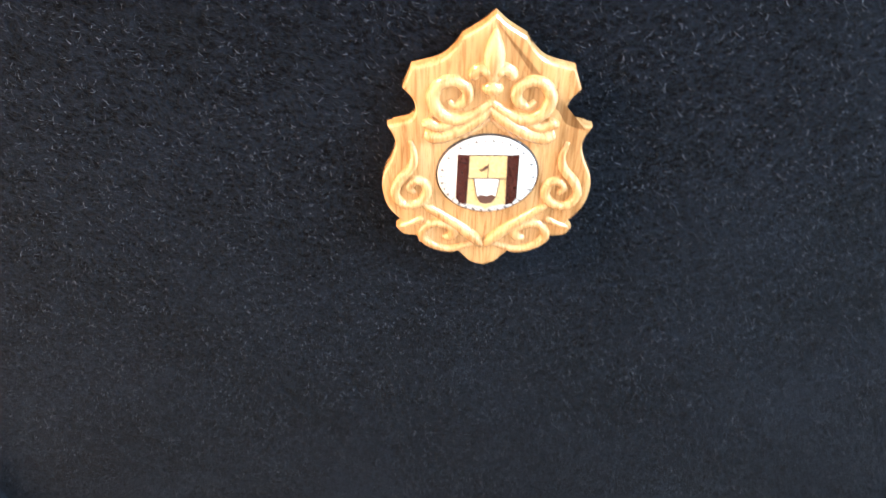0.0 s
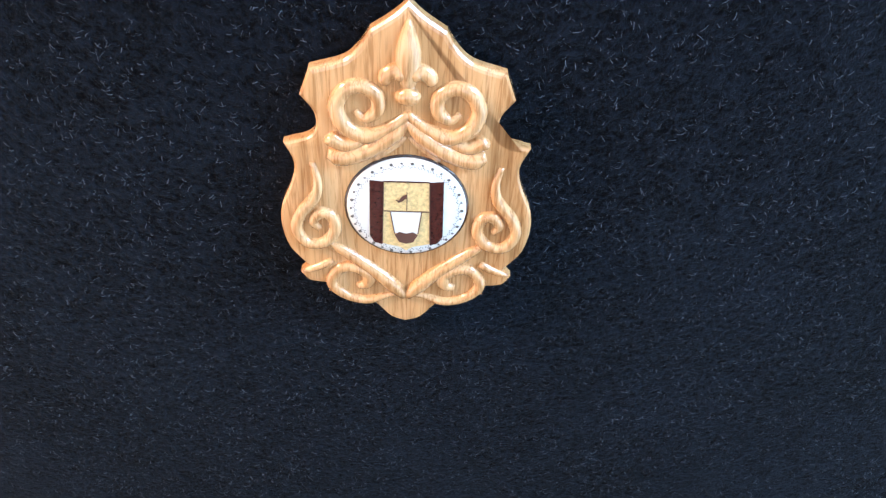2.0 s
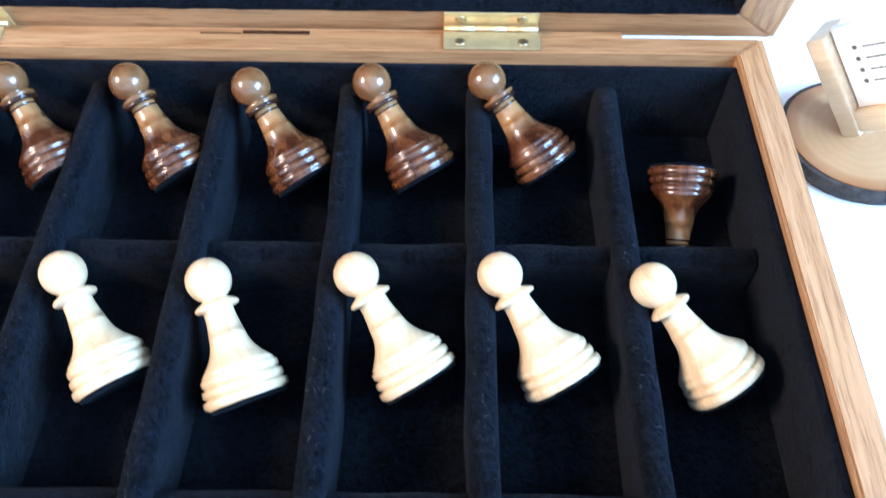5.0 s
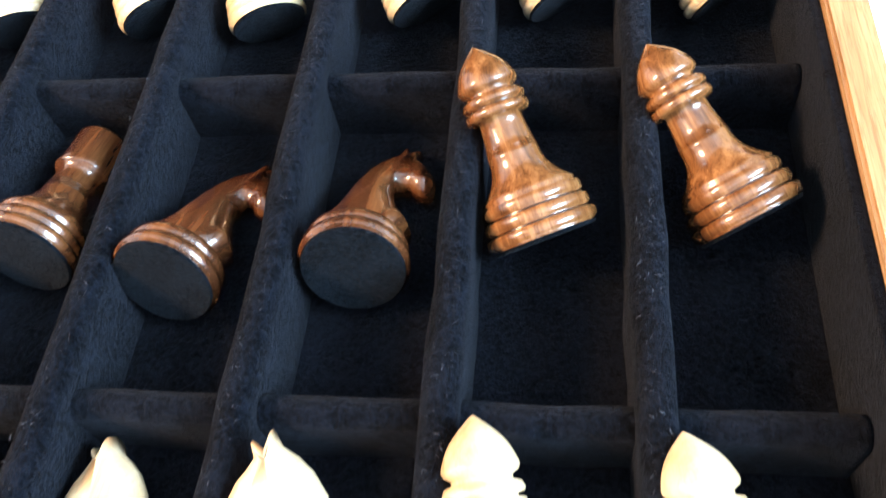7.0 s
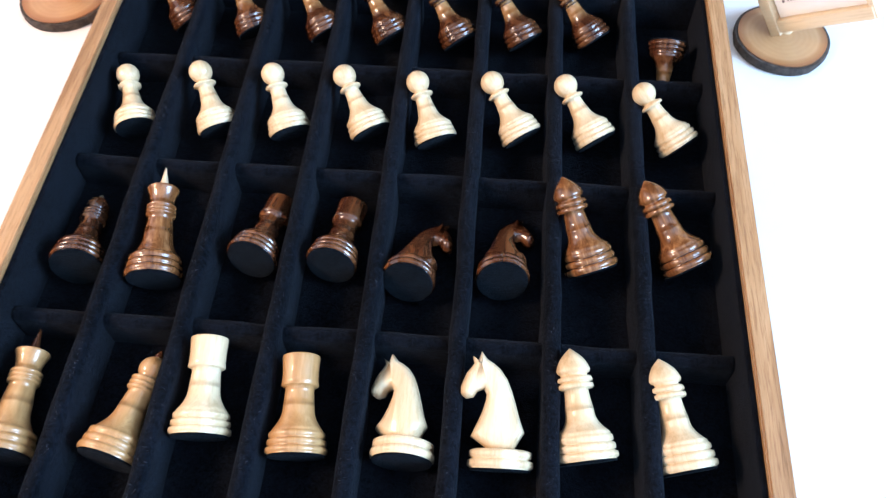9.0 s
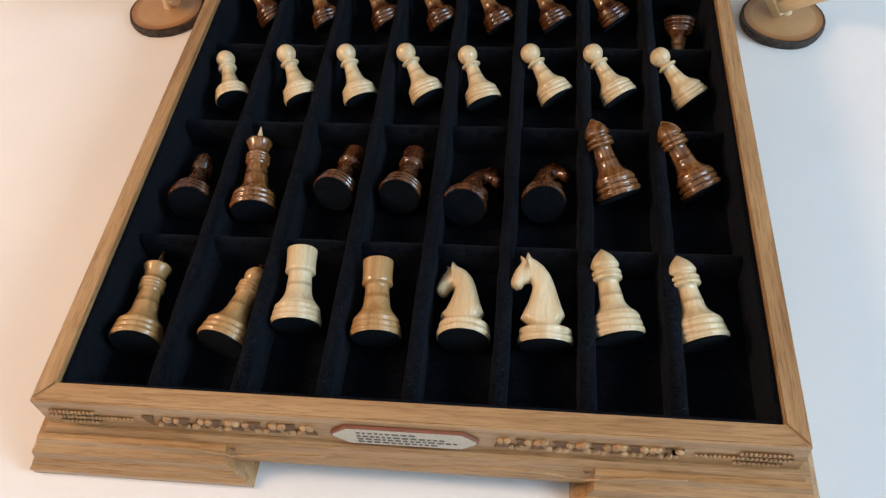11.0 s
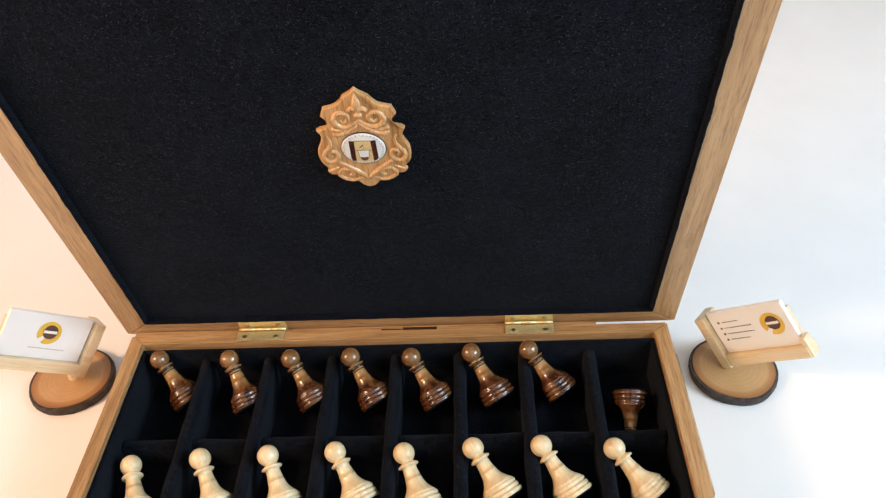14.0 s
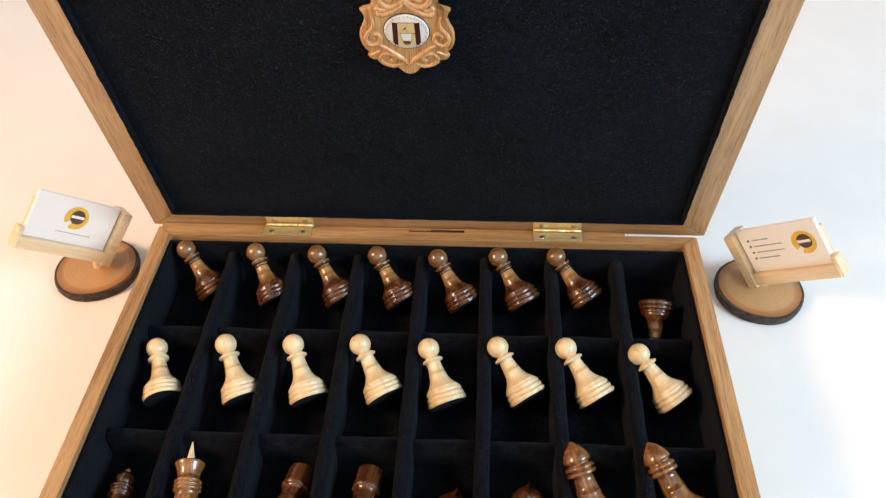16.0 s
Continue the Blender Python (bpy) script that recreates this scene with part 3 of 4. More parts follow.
def piece(kind, dark, m):
    wood_mat = TAN if dark == 2 else MAPLE if dark == 0 else WALNUT_PAWN if kind == "pawn" else WALNUT_LIT if kind in ("bishop", "king") else WALNUT
    tone = {0: "pale varnished", 1: "glossy brown", 2: "amber varnished"}[dark]
    ob = empty(kind, m, f"{tone} wooden chess {kind.replace('chess_', '')} lying in its felt compartment", "chess piece", f"{'brown' if dark == 1 else 'pale'} chess pieces")
    r = {"pawn": 0.0172, "king": 0.0225, "queen": 0.0215, "bishop": 0.0200}.get(kind, 0.0205)
    if kind == "knight":
        part("base", lathe(base_rows(r, 2, 0.0115) + [(0.0126, r * 0.80), (0.0130, 0.0)]), wood_mat, ob, smooth=True)
        part("horse_head", horse_bm(0.000222, 0.0125), wood_mat, ob, smooth=True)
    else:
        rows = {"pawn": lambda: pawn_rows(dark == 1), "bishop": bishop_rows, "rook": rook_rows, "king": king_rows, "queen": queen_rows}[kind]()
        part("body", lathe(rows), wood_mat, ob, smooth=True)
        if dark == 1:
            step = {"pawn": 0.0125, "bishop": 0.0155, "rook": 0.0150, "king": 0.0175, "queen": 0.0165}[kind] / 3
            for i in (1, 2):
                z, g = 0.001 + step * i, r * (1 - 0.045 * i)
                part("groove_line", lathe([(z - step * 0.14, g * 0.88), (z - step * 0.12, g * 0.955), (z + step * 0.06, g * 0.950), (z + step * 0.08, g * 0.88)]), RING_DARK, ob, "thin burnt groove", True)
        if kind == "pawn" and dark:
            part("neck_line", lathe([(0.0358, 0.0058), (0.0360, 0.0066), (0.0366, 0.0067), (0.0368, 0.0058)]), RING_DARK, ob, "thin burnt line", True)
            part("collar_ring", lathe([(0.0384, 0.0070), (0.0386, 0.0081), (0.0396, 0.0085), (0.0404, 0.0078), (0.0406, 0.0068)]), RING_DARK, ob, "dark burnt ring", True)
        if kind == "king":
            part("finial", lathe([(0.0800, 0.0040)] + arc(0.0808, 0.0040, 0.1010, 0.0004, 0.0002, 5) + [(0.1014, 0.0)]), MAPLE if dark == 1 else WALNUT, ob, "pointed finial in the contrasting wood", True)
        if kind == "queen":
            part("finial", lathe([(0.0770, 0.0030)] + arc(0.0775, 0.0032, 0.0836, 0.0008, 0.0006, 5) + [(0.0840, 0.0)]), MAPLE if dark == 1 else WALNUT, ob, "small finial in the contrasting wood", True)
    part("felt_pad", lathe([(-0.0006, 0.0), (-0.0006, r * 0.92), (0.0006, r * 0.94), (0.0010, 0.0)]), FELT_BASE, ob, "dark felt pad under the base")
    return ob


PIECES = [
    ("king", 2, (-0.2300, -0.4710, 0.0510), (-0.2335, -0.3940, 0.0520), 0, 0.93),
    ("queen", 2, (-0.1590, -0.4650, 0.0520), (-0.1445, -0.3915, 0.0520), 0, 0.98),
    ("rook", 0, (-0.1016, -0.4433, 0.0519), (-0.106, -0.3775, 0.0671), 0, 1.0),
    ("rook", 2, (-0.0351, -0.4515, 0.0519), (-0.0405, -0.3852, 0.066), 0, 1.0),
    ("knight", 0, (0.0343, -0.4471, 0.0519), (0.0345, -0.3805, 0.0555), 160, 1.04),
    ("knight", 0, (0.0985, -0.4468, 0.0519), (0.0969, -0.3782, 0.0721), 180, 1.05),
    ("bishop", 0, (0.1548, -0.4373, 0.0519), (0.1413, -0.3695, 0.0717), 0, 1.045),
    ("bishop", 0, (0.2188, -0.4388, 0.0519), (0.2016, -0.3721, 0.0691), 0, 1.045),
    ("king", 1, (-0.1640, -0.3305, 0.0530), (-0.1745, -0.2405, 0.0675), 0, 0.94),
    ("queen", 1, (-0.2250, -0.3235, 0.055), (-0.2345, -0.2450, 0.039), 0, 0.95),
    ("rook", 1, (-0.0950, -0.3085, 0.058), (-0.0830, -0.2370, 0.0425), 0, 0.96),
    ("rook", 1, (-0.0345, -0.3090, 0.058), (-0.0262, -0.2370, 0.0440), 0, 0.96),
    ("knight", 1, (0.0242, -0.3180, 0.058), (0.0310, -0.2560, 0.0385), 0, 0.98),
    ("knight", 1, (0.0938, -0.3118, 0.058), (0.0905, -0.2500, 0.0385), 0, 0.98),
    ("bishop", 1, (0.16, -0.2898, 0.0500), (0.1344, -0.2345, 0.0862), 0, 1.03),
    ("bishop", 1, (0.2319, -0.2824, 0.0500), (0.1985, -0.2296, 0.0786), 0, 1.03),
]
for kind, dark, foot_at, tip_at, roll, grow in PIECES:
    piece(kind, dark, lying(foot_at, tip_at, roll, grow))

PALE_PAWNS = [
    ((-0.2215, -0.1770, 0.051), (-0.2362, -0.1370, 0.0610)),
    ((-0.1511, -0.1734, 0.051), (-0.1712, -0.1327, 0.0732)),
    ((-0.0906, -0.172, 0.051), (-0.1099, -0.1295, 0.0738)),
    ((-0.0236, -0.1663, 0.051), (-0.0487, -0.1277, 0.0735)),
    ((0.0325, -0.1724, 0.051), (0.014, -0.1306, 0.0733)),
    ((0.1034, -0.1633, 0.051), (0.0759, -0.1259, 0.0736)),
    ((0.1645, -0.1624, 0.051), (0.1372, -0.1249, 0.0736)),
    ((0.2329, -0.1637, 0.051), (0.2019, -0.1296, 0.0735)),
]
BROWN_PAWNS = [
    ((-0.2110, -0.0390, 0.0455), (-0.2385, -0.0140, 0.0740)),
    ((-0.145, -0.0523, 0.051), (-0.1673, -0.0171, 0.0781)),
    ((-0.079, -0.0508, 0.051), (-0.106, -0.0164, 0.0794)),
    ((-0.0182, -0.0505, 0.051), (-0.0451, -0.0166, 0.0792)),
    ((0.0434, -0.0522, 0.051), (0.0159, -0.0186, 0.0792)),
    ((0.1022, -0.0489, 0.051), (0.0769, -0.0161, 0.0779)),
    ((0.1636, -0.043, 0.051), (0.135, -0.0143, 0.0773)),
    ((0.2298, -0.0510, 0.0600), (0.2272, -0.0835, 0.0380), 0.98),
]
for dark, rows in ((0, PALE_PAWNS), (1, BROWN_PAWNS)):
    first = None
    for foot_at, tip_at, *grow in rows:
        m = lying(foot_at, tip_at, 0.0, *grow)
        if first is None:
            first = piece("pawn", dark, m)
        else:
            copy_thing(first, m @ Matrix.Scale(1 / 1.045, 4))


# ---- hinges ----
def hinge(x):
    ob = part("hinge", lathe([(-0.0245, 0.0), (-0.0245, 0.0016), (-0.0082, 0.0016), (-0.0081, 0.0011), (-0.0079, 0.0016), (0.0079, 0.0016), (0.0081, 0.0011), (0.0082, 0.0016), (0.0245, 0.0016), (0.0245, 0.0)], 16), BRASS, TABLE_BOX, "polished brass butt hinge", True, pose(x, 0.0225 + 0.26, 0.0795, 0, 90, 0))
    leaf = part("leaf", box(-0.0245, 0.0245, -0.0038, 0.0085, 0, 0.0012, 0.0004), BRASS, ob)
    leaf.matrix_basis = ob.matrix_basis.inverted() @ pose(x, 0.0090 + 0.26, RIM_Z)
    upper = part("leaf", box(-0.0245, 0.0245, -0.0160, -0.0002, 0, 0.0012, 0.0004), BRASS, ob)
    upper.matrix_basis = ob.matrix_basis.inverted() @ LID_AT @ pose(x, 0, 0)
    for dx in (-0.016, 0.016):
        for base, dy in ((pose(x, 0.0080 + 0.26, RIM_Z + 0.0012), 0.0020), (LID_AT @ pose(x, -0.0060, 0.0012), 0.001)):
            sc = part("screw", lathe([(0, 0.0), (0, 0.0028), (0.0005, 0.0024), (0.0007, 0.0008), (0.0002, 0.0)], 14), STEEL, ob, smooth=True)
            sc.matrix_basis = ob.matrix_basis.inverted() @ base @ pose(dx, dy, 0)


hinge(-0.1395)
hinge(0.1360)


# ---- front frieze: printed plaque between carved panels ----
FACE = pose(0, FRONT + 0.26 - 0.0004, 0.0600, 90, 0, 0)


def frieze():
    w, h, c = 0.0535, 0.0125, 0.011
    shape = [(-w, -h + c), (-w + c, -h), (w - c, -h), (w, -h + c), (w, h - c), (w - c, h), (-w + c, h), (-w, h - c)]
    plaque = part("plaque", prism(shape, 0, 0.0022, 0.0008), RED, TABLE_BOX, "cream printed plaque with a red border", m=FACE)
    inner = [(x * 0.965, y * 0.86) for x, y in shape]
    part("print_field", prism(inner, 0.0022, 0.0026), CREAM, plaque)
    random.seed(4)
    for row, (y, n) in enumerate(((0.0062, 9), (0.0012, 13), (-0.0030, 14), (-0.0072, 11))):
        bm = bmesh.new()
        x = -0.034
        for i in range(n):
            wd = random.uniform(0.002, 0.0050)
            box_into(bm, x, x + wd, y - 0.0010, y + 0.0010, 0.0026, 0.0029)
            x += wd + 0.0016
        part("print_line", bm, INK_GREY, plaque)
    for sx in (-1, 1):
        # carved runs: flat brown wedges paint the sunk ground's shade, with pale domed petals on them
        rnd = random.Random(21 + sx)
        x = 0.0640
        i = 0
        while x < 0.184:
            w = rnd.uniform(0.0105, 0.0150)
            up = 1 if i % 2 else -1
            wedge = [(0, up * 0.0068), (w * 0.92, up * 0.0060), (w * 0.62, -up * 0.0056), (w * 0.30, -up * 0.0030)]
            if up > 0:
                wedge = wedge[::-1]
            part("shade_wedge", prism([(sx * p, q) for p, q in (wedge if sx > 0 else wedge[::-1])], 0, 0.0006), RECESS_SHADE, TABLE_BOX, "flat dark wedge painted as the shade of a cut", m=FACE @ pose(sx * x, 0, 0.0002))
            for k, (px, py, turn) in enumerate(((0.30, -0.0040 * up, 40), (0.82, 0.0036 * up, -35), (0.62, -0.0046 * up, 15))):
                if k == 2 and rnd.random() < 0.45:
                    continue
                bm = bmesh.new()
                bmesh.ops.create_uvsphere(bm, u_segments=12, v_segments=8, radius=1)
                r = rnd.uniform(0.0021, 0.0033)
                for v in bm.verts:
                    v.co = Vector((v.co.x * r * 1.25, v.co.y * r, v.co.z * 0.0026))
                part("carved_petal", bm, OAK_X, TABLE_BOX, smooth=True, m=FACE @ pose(sx * (x + w * px), py, 0.0006, 0, 0, sx * turn))
            x += w
            i += 1
        part("shade_wedge", prism([(-0.0045, 0.0068), (-0.0030, 0.0010), (0.0010, -0.0068), (0.0045, 0.0068)], 0, 0.0006), RECESS_SHADE, TABLE_BOX, "flat dark wedge painted as the shade of a cut", m=FACE @ pose(sx * 0.190, 0, 0.0002))
        # a pointed drop carved in the skirt below each run
        for side in (-1, 1):
            line = smooth_path([(sx * 0.130 + side * d, h, 0.0112) for d, h in ((0.070, -0.0195), (0.040, -0.0210), (0.018, -0.0250), (0.0, -0.0300))])
            part("carved_drop", sweep(line, 0.0011, 0.8, 8), OAK_X, TABLE_BOX, smooth=True, m=FACE)
        part("shade_wedge", prism([(-0.0026, 0.0016), (0.0, -0.0034), (0.0026, 0.0016)], 0, 0.0006), RECESS_SHADE, TABLE_BOX, "flat dark wedge painted as the shade of a cut", m=FACE @ pose(sx * 0.130, -0.0215, 0.0085))
        # beaded rods at the ends
        for dy, x0, x1 in ((0.0070, 0.232, 0.266), (0.0004, 0.203, 0.268), (-0.0070, 0.230, 0.262)):
            # dark bar painted as the shade between the beads
            rod = part("beaded_rod", box(min(sx * x0, sx * x1), max(sx * x0, sx * x1), dy - 0.0008, dy + 0.0008, 0, 0.0006), RECESS_SHADE, TABLE_BOX, "beaded carving on a dark bar painted as recess shade", m=FACE)
            n = int((x1 - x0) / 0.0030)
            shared = None
            for i in range(n):
                if shared is None:
                    bead = part("bead", box(-0.0010, 0.0010, -0.0016, 0.0016, 0, 0.0015, 0.0004), OAK_X, rod)
                    shared = bead.data
                else:
                    bead = new("bead", shared)
                    bead.parent = rod
                bead.matrix_basis = pose(sx * (x0 + (x1 - x0) * i / n), dy, 0.0004)



frieze()


# ---- the carved crest on the lid ----
def crest_xy(u, w):
    """Design units of the crest to metres: it narrows and flattens slightly upwards."""
    k = 1 / (1 + 0.00064 * w)
    return 0.000184 * u * k * (1.045 - 0.00020 * w), 0.0002645 * w * k


CREST_M = TABLE_BOX.matrix_world @ LID_AT @ pose(-0.0006, 0.2094, -0.0062)
CREST = empty("carved_crest", CREST_M, "varnished carved oak crest with a printed medallion on dark felt", "crest")


SHOULDER = [[(0, 557), (30, 532), (74, 505)], [(74, 505), (92, 478), (122, 452), (186, 434)], [(186, 434), (200, 387)], [(200, 387), (172, 358), (167, 330), (182, 314), (224, 303)],
            [(224, 303), (202, 268), (206, 232), (219, 195), (217, 160), (200, 122), (168, 92)], [(168, 92), (180, 80)], [(180, 80), (164, 66), (129, 62)], [(129, 62), (131, 48)],
            [(131, 48), (82, 44), (52, 30), (26, 8), (0, 0)]]


def crest_outline():
    right = []
    for run in SHOULDER:
        right += [(p.x, p.y) for p in smooth_path([(x, y, 0) for x, y in run], 4)][:-1]
    right.append((0, 0))
    left = [(-x, y) for x, y in right[1:-1]]
    pts = [crest_xy(x, y) for x, y in right + left[::-1]]
    return pts[::-1]


part("plaque", prism(crest_outline(), 0.0026, 0.0062, 0.0016), OAK_V, CREST)
part("backing", prism([(x * 0.95, 0.0052 + y * 0.91) for x, y in crest_outline()], 0.0, 0.0026), OAK_V, CREST)
TOP = 0.0062


def scroll(pts, r0, r1, lift=0.0, flat=0.9):
    """A carved band along a path, thick at its start and thin at its end."""
    for s in (-1, 1):
        path = smooth_path([(*crest_xy(s * x, y), TOP + lift) for x, y in pts])
        n = len(path)
        radii = [(r0 + (r1 - r0) * i / (n - 1)) * min(1, 0.45 + 3 * i / n, 0.45 + 3 * (n - i) / n) for i in range(n)]
        part("carved_scroll", sweep(path, radii, flat), OAK_V, CREST, smooth=True)


scroll([(2, 362), (-36, 336), (-78, 322), (-116, 340), (-131, 372), (-114, 402), (-84, 408), (-58, 392), (-56, 366), (-78, 352), (-96, 364)], 0.0026, 0.0019)
scroll([(-70, 322), (-104, 306), (-130, 312), (-143, 322)], 0.0019, 0.0027)
scroll([(4, 348), (-34, 318), (-72, 296), (-112, 284), (-142, 290)], 0.0024, 0.0029)
scroll([(-2, 322), (-30, 300), (-58, 280)], 0.0012, 0.0008)
scroll([(-170, 272), (-158, 240), (-162, 212), (-184, 184), (-190, 156), (-170, 134), (-140, 136), (-124, 156), (-130, 180), (-150, 186), (-162, 170), (-150, 158)], 0.0018, 0.0020)
scroll([(-136, 136), (-108, 122), (-72, 100), (-34, 74), (-2, 46)], 0.0016, 0.0027)
scroll([(-6, 50), (-34, 46), (-66, 38), (-102, 46), (-126, 66), (-114, 90), (-88, 94), (-64, 82), (-66, 66), (-82, 62)], 0.0014, 0.0024)
scroll([(-176, 84), (-150, 92), (-126, 104)], 0.0010, 0.0014)
scroll([(-2, 418), (-20, 436), (-40, 428), (-44, 412)], 0.0026, 0.0019)


def bud(name, x, y, rx, ry, rz):
    bm = bmesh.new()
    bmesh.ops.create_uvsphere(bm, u_segments=18, v_segments=12, radius=1)
    for v in bm.verts:
        taper = 1 - 0.55 * max(0, v.co.y) ** 1.5
        v.co = Vector((v.co.x * rx * taper, v.co.y * ry, v.co.z * rz))
    return part(name, bm, OAK_V, CREST, smooth=True, m=pose(*crest_xy(x, y), TOP))


bud("carved_bud", 0, 462, 0.0034, 0.0105, 0.0024)
bud("carved_knot", 0, 394, 0.0036, 0.0030, 0.0026)

# medallion with a printed shield and a boat
MED = part("medallion", lathe([(0, 0.0), (0, 0.0172), (0.0010, 0.0172), (0.0016, 0.0166), (0.0019, 0.0152), (0.0020, 0.0)], 56), ENAMEL, CREST, "white enamel medallion with a printed shield", True, pose(*crest_xy(0, 200), TOP - 0.0004))
MZ = 0.0020
part("seat_ring", lathe([(0, 0.0172), (0, 0.0179), (0.0006, 0.0179), (0.0009, 0.0172)], 56), RING_DARK, MED, "thin dark edge round the medallion", True)


def printed(name, pts, mat, lift, label=""):
    mx, my = crest_xy(0, 200)
    pts = [(crest_xy(x, y)[0] - mx, crest_xy(x, y)[1] - my) for x, y in pts]
    return part(name, prism(pts[::-1], MZ + lift, MZ + lift + 0.00012), mat, MED, label)


printed("shield_stripe", [(-66, 250), (-41, 248), (-41, 140), (-54, 143), (-63, 155)], MAROON, 0.0)
printed("shield_stripe", [(41, 248), (66, 250), (63, 155), (54, 143), (41, 140)], MAROON, 0.0)
printed("shield_field", [(-41, 249), (41, 249), (41, 142), (10, 136), (0, 130), (-10, 136), (-41, 142)], GOLD_PRINT, 0.0)
printed("shield_outline", [(-41, 250), (41, 250), (41, 248), (-41, 248)], MAROON, 0.0002)
printed("shield_outline", [(-41.5, 249), (-40, 249), (-40, 142), (-41.5, 142)], INK, 0.0002)
printed("shield_outline", [(40, 249), (41.5, 249), (41.5, 142), (40, 142)], INK, 0.0002)
printed("sail", [(-28, 198), (27, 198), (20, 160), (-20, 160)], ENAMEL, 0.0002)
printed("sail_line", [(-40, 199), (40, 199), (40, 197.4), (-40, 197.4)], INK, 0.0003)
printed("sail_line", [(-29, 198), (-27.4, 198), (-19.4, 160), (-21, 160)], INK, 0.0003)
printed("sail_line", [(26, 198), (27.6, 198), (21, 160), (19.4, 160)], INK, 0.0003)
printed("mast", [(0, 232), (1.4, 232), (1.4, 198), (0, 198)], INK, 0.0003)
printed("flag", [(0, 228), (-8, 224), (-13, 217), (-20, 218), (-14, 213), (-7, 216), (0, 221)], INK, 0.0003)
printed("hull", [(-20, 158), (-12, 163), (0, 160), (12, 163), (20, 158), (12, 146), (0, 143), (-12, 146)], INK, 0.0004)

bm = bmesh.new()
for i in range(34):
    a = 2 * math.pi * i / 34
    c = Vector((0.0159 * math.cos(a), 0.0159 * math.sin(a), 0.00195))
    r = 0.00038 if i % 2 else 0.00052
    vs = bmesh.ops.create_circle(bm, cap_ends=True, segments=8, radius=r)["verts"]
    for v in vs:
        v.co += c
    # a small wave between two dots
    for k in range(5):
        b = a + (k - 2) * 0.03
        rr = 0.0149 + 0.00040 * math.sin(k * 1.6)
        vs = bmesh.ops.create_circle(bm, cap_ends=True, segments=4, radius=0.00021)["verts"]
        for v in vs:
            v.co += Vector((rr * math.cos(b), rr * math.sin(b), 0.00205))
part("border_print", bm, INK_GREY, MED, "dotted printed border")


# ---- card holders on branch slices ----
def wavy_disc(r, z0, z1, seed, edge):
    rows = [(z0, 0.97), (z0 + 0.004, 1.0), (z1 - 0.004, 1.0), (z1, 0.985)] if edge else [(z0, 0.93), (z1, 0.925)]
    bm = bmesh.new()
    segs = 72
    rings = []
    for z, k in rows:
        ring = []
        for i in range(segs):
            a = 2 * math.pi * i / segs
            w = 1 + 0.035 * noise.noise(Vector((math.cos(a) * 1.3, math.sin(a) * 1.3, seed))) + (0.014 * noise.noise(Vector((math.cos(a) * 9, math.sin(a) * 9, seed + z * 300))) if edge else 0)
            ring.append(bm.verts.new((r * k * w * math.cos(a), r * k * w * math.sin(a), z)))
        rings.append(ring)
    for a, b in zip(rings, rings[1:]):
        for i in range(segs):
            bm.faces.new((a[i], a[(i + 1) % segs], b[(i + 1) % segs], b[i]))
    bm.faces.new(list(reversed(rings[0])))
    bm.faces.new(rings[-1])
    bmesh.ops.recalc_face_normals(bm, faces=bm.faces)
    return bm


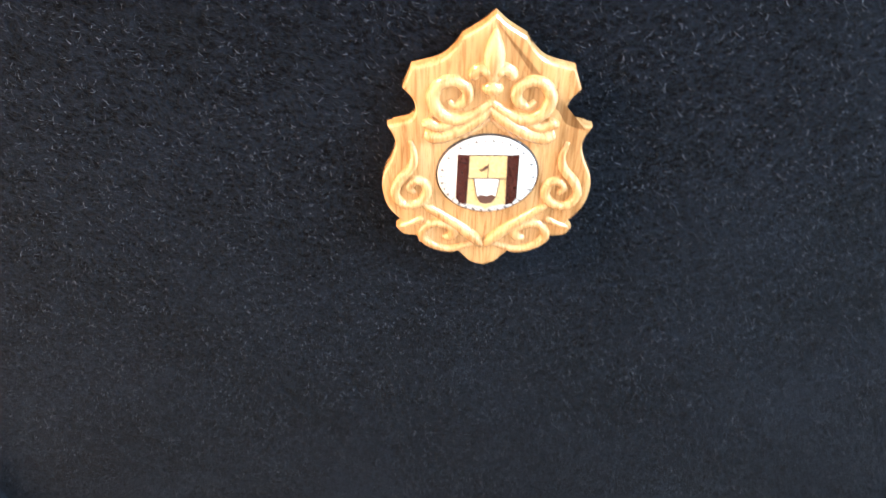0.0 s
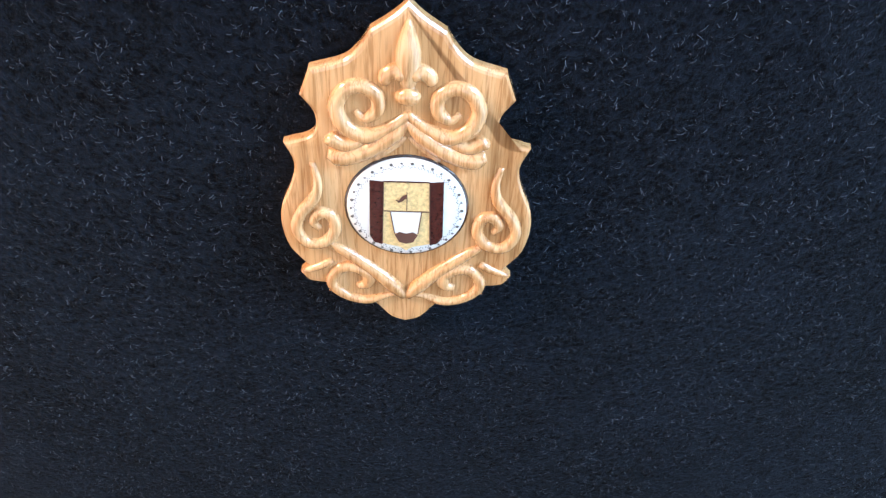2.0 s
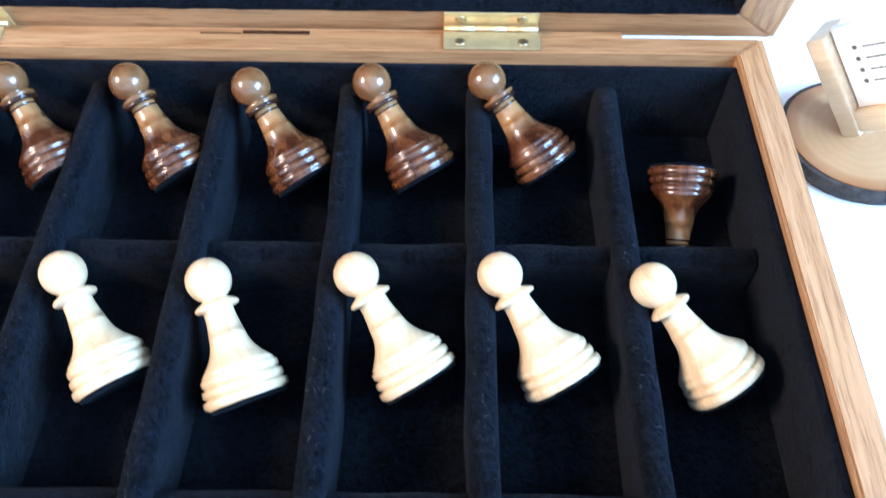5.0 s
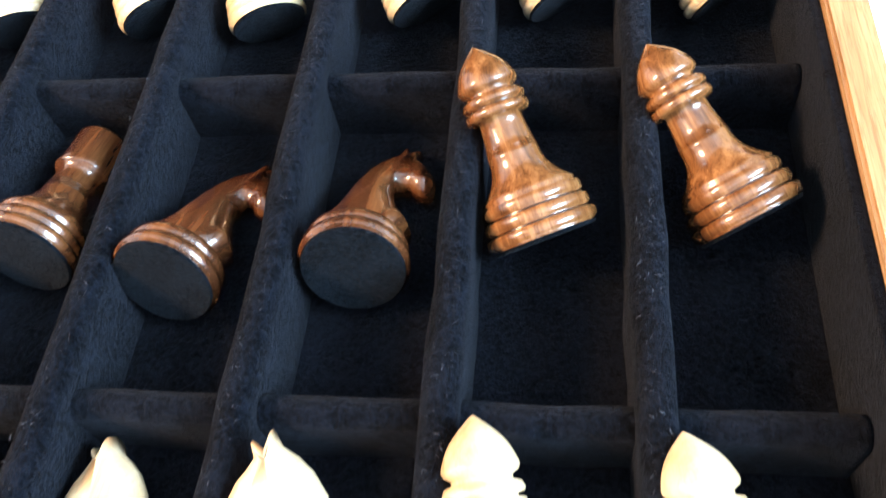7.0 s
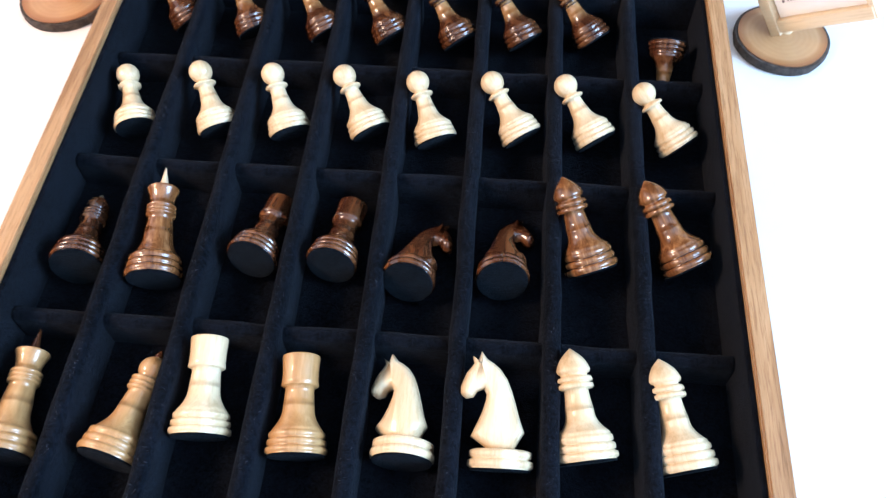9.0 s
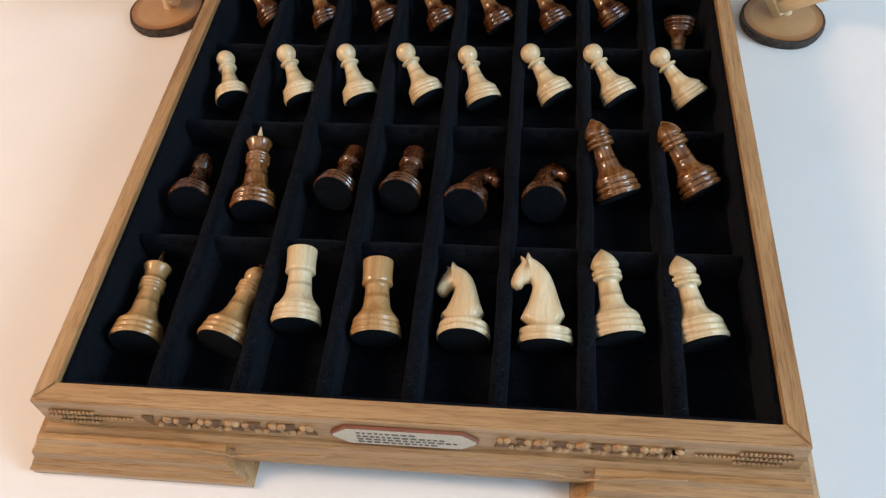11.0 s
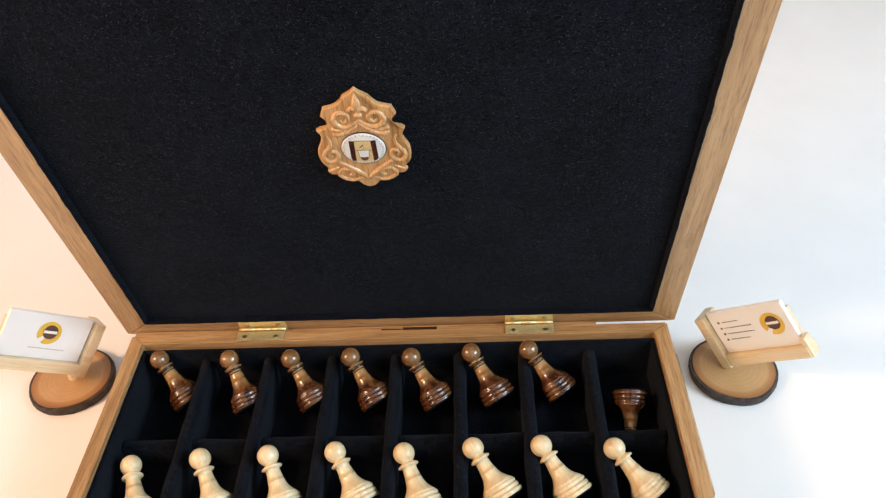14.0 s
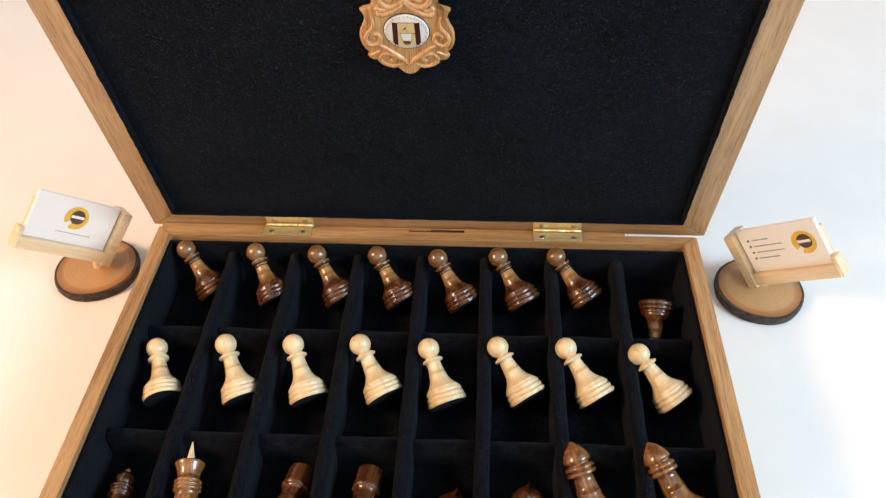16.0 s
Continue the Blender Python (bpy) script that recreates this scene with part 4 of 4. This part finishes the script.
def card_holder(disc_at, disc_r, card_pose, side, seed):
    """A tray of cards standing on one corner on a slice of branch. side: -1 where the long arm is on the card's left."""
    at = pose(*disc_at)
    ob = empty("card_holder", at, "pale wooden card holder standing tilted on a bark-edged branch slice", "card holder", "card holders beside the box")
    part("bark_ring", wavy_disc(disc_r, 0, 0.0100, seed, True), BARK, ob, "rough dark bark edge")
    part("branch_slice", wavy_disc(disc_r, 0.001, 0.0108, seed, False), SLICE, ob, "sanded wood slice")
    inv = at.inverted()
    m = inv @ card_pose
    b0, b1 = sorted((side * 0.0480, -side * 0.0440))
    part("back_board", box(b0, b1, -0.0380, 0.0150, -0.0110, -0.0050, 0.0008), HOLDER, ob, m=m)
    part("bottom_lip", box(-0.0505, 0.0505, -0.0375, -0.0247, -0.0105, 0.0060, 0.0012), HOLDER, ob, m=m)
    x0, x1 = sorted((side * 0.0462, side * 0.0572))
    part("long_arm", box(x0, x1, -0.0400, 0.0235, -0.0175, 0.0070, 0.0014), HOLDER, ob, m=m)
    x0, x1 = sorted((-side * 0.0462, -side * 0.0525))
    part("short_arm", box(x0, x1, -0.0380, -0.0150, -0.0065, 0.0050, 0.002), HOLDER, ob, m=m)
    # a short wedge fixes the low corner to the slice
    low = (m @ Vector((side * 0.0480, -0.0370, -0.0110)))
    part_top = max(0.014, low.z)
    part("prop", lathe([(0.0095, 0.0), (0.0095, 0.0070), (part_top, 0.0050), (part_top + 0.002, 0.0)], 16), HOLDER, ob, m=pose(low.x, low.y, 0))
    cards = empty("card_stack", card_pose, "stack of white business cards with a round yellow and brown mark", "cards", "card stacks")
    part("card_block", box(-0.0450, 0.0450, -0.0244, 0.0255, -0.0048, 0.0, 0.0003), CARD, cards)
    cx, cy = (0.025, 0.003) if side < 0 else (0.002, 0.005)
    k = 0.0128
    seg = 40
    bm = bmesh.new()
    ro = [bm.verts.new((cx + k * math.cos(2 * math.pi * i / seg), cy + k * math.sin(2 * math.pi * i / seg), 0.0003)) for i in range(seg)]
    ri = [bm.verts.new((cx + 0.001 + 0.62 * k * math.cos(2 * math.pi * i / seg), cy + 0.001 + 0.62 * k * math.sin(2 * math.pi * i / seg), 0.0003)) for i in range(seg)]
    for i in range(seg):
        if not 24 <= i <= 26:
            bm.faces.new((ro[i], ro[(i + 1) % seg], ri[(i + 1) % seg], ri[i]))
    part("yellow_ring", bm, YELLOW, cards, "yellow ring print")
    part("brown_disc", lathe([(0.0002, 0.0), (0.0002, 0.62 * k), (0.0005, 0.61 * k), (0.0005, 0.0)], 36), INK, cards, "brown disc print", m=pose(cx + 0.001, cy + 0.001, 0))
    part("mark_bar", box(cx - 0.0064, cx + 0.0078, cy - 0.0004, cy + 0.0026, 0.0006, 0.0008), CARD, cards)
    random.seed(seed)
    if side < 0:
        for i, (y, ln) in enumerate(((0.0125, 0.019), (0.0055, 0.030), (-0.0015, 0.031), (-0.0085, 0.021))):
            part("dot_print", lathe([(0.0002, 0.0), (0.0002, 0.0014), (0.0004, 0.0)], 14), INK_GREY, cards, m=pose(-0.0355, y, 0))
            bm = bmesh.new()
            x = -0.031
            while x < -0.031 + ln:
                wd = random.uniform(0.0012, 0.003)
                box_into(bm, x, x + wd, y - 0.0004, y + 0.0004, 0.0002, 0.0004)
                x += wd + 0.0005
            part("print_line", bm, INK_GREY, cards)
    else:
        bm = bmesh.new()
        x = -0.014
        while x < 0.024:
            wd = random.uniform(0.0012, 0.003)
            box_into(bm, x, x + wd, -0.0130, -0.0124, 0.0002, 0.0004)
            x += wd + 0.0012
        part("print_line", bm, INK_GREY, cards)


card_holder((0.354, 0.0180, 0), 0.0460, pose(0.3590, 0.0080, 0.0770, 92.3, -41.1, -42.2), -1, 3)
card_holder((-0.366, 0.0245, 0), 0.0460, pose(-0.3650, 0.0150, 0.0840, 84.1, 43.3, 41.6), 1, 8)


# ---- stray fibres on the felt ----
def fibres(name, n, place, seed, long):
    rnd = random.Random(seed)
    verts, faces = [], []
    for _ in range(n):
        p, u, v, up = place(rnd)
        a = rnd.uniform(0, 2 * math.pi)
        bend = rnd.uniform(-0.9, 0.9)
        ln, w = rnd.uniform(0.3, 1.0) ** 1.5 * long, rnd.uniform(0.02, 1) ** 3 * 0.00008 + 0.00002
        row = []
        q = Vector(p)
        for k in range(4):
            d = u * math.cos(a) + v * math.sin(a)
            s = -u * math.sin(a) + v * math.cos(a)
            h = up * (0.0003 + 0.0004 * math.sin(k * 1.1))
            row.append(q + h + s * w)
            row.append(q + h - s * w)
            q = q + d * ln / 3
            a += bend / 3
        i = len(verts)
        verts += row
        for k in range(3):
            faces.append((i + 2 * k, i + 2 * k + 1, i + 2 * k + 3, i + 2 * k + 2))
    me = bpy.data.meshes.new(name)
    me.from_pydata([tuple(v) for v in verts], [], faces)
    me.materials.append(FIBRE)
    return tagged(new(name, me), "fine pale fibres caught on the dark felt", "lint", kind="stuff")


FIBRE = plain("fibre", (0.075, 0.090, 0.115), 0.8, 0, 0, 0.5, 30, 0)
LID_WORLD = TABLE_BOX.matrix_world @ LID_AT


def on_lid(rnd):
    m = LID_WORLD.to_3x3()
    p = LID_WORLD @ Vector((rnd.uniform(-0.255, 0.255), rnd.uniform(0.012, 0.52), -0.0060))
    return p, m @ Vector((1, 0, 0)), m @ Vector((0, 1, 0)), m @ Vector((0, 0, 1))


def on_dividers(rnd):
    i = rnd.randint(1, 7)
    p = Vector((-HALF + 0.065 * i + rnd.uniform(-0.004, 0.004), rnd.uniform(-0.51, -0.01), DIV_Z - 0.0006))
    return p, Vector((1, 0, 0)), Vector((0, 1, 0)), Vector((0, 0, 1))


fibres("felt_fibres", 30000, on_lid, 11, 0.0024)
fibres("divider_fibres", 1500, on_dividers, 12, 0.0028)
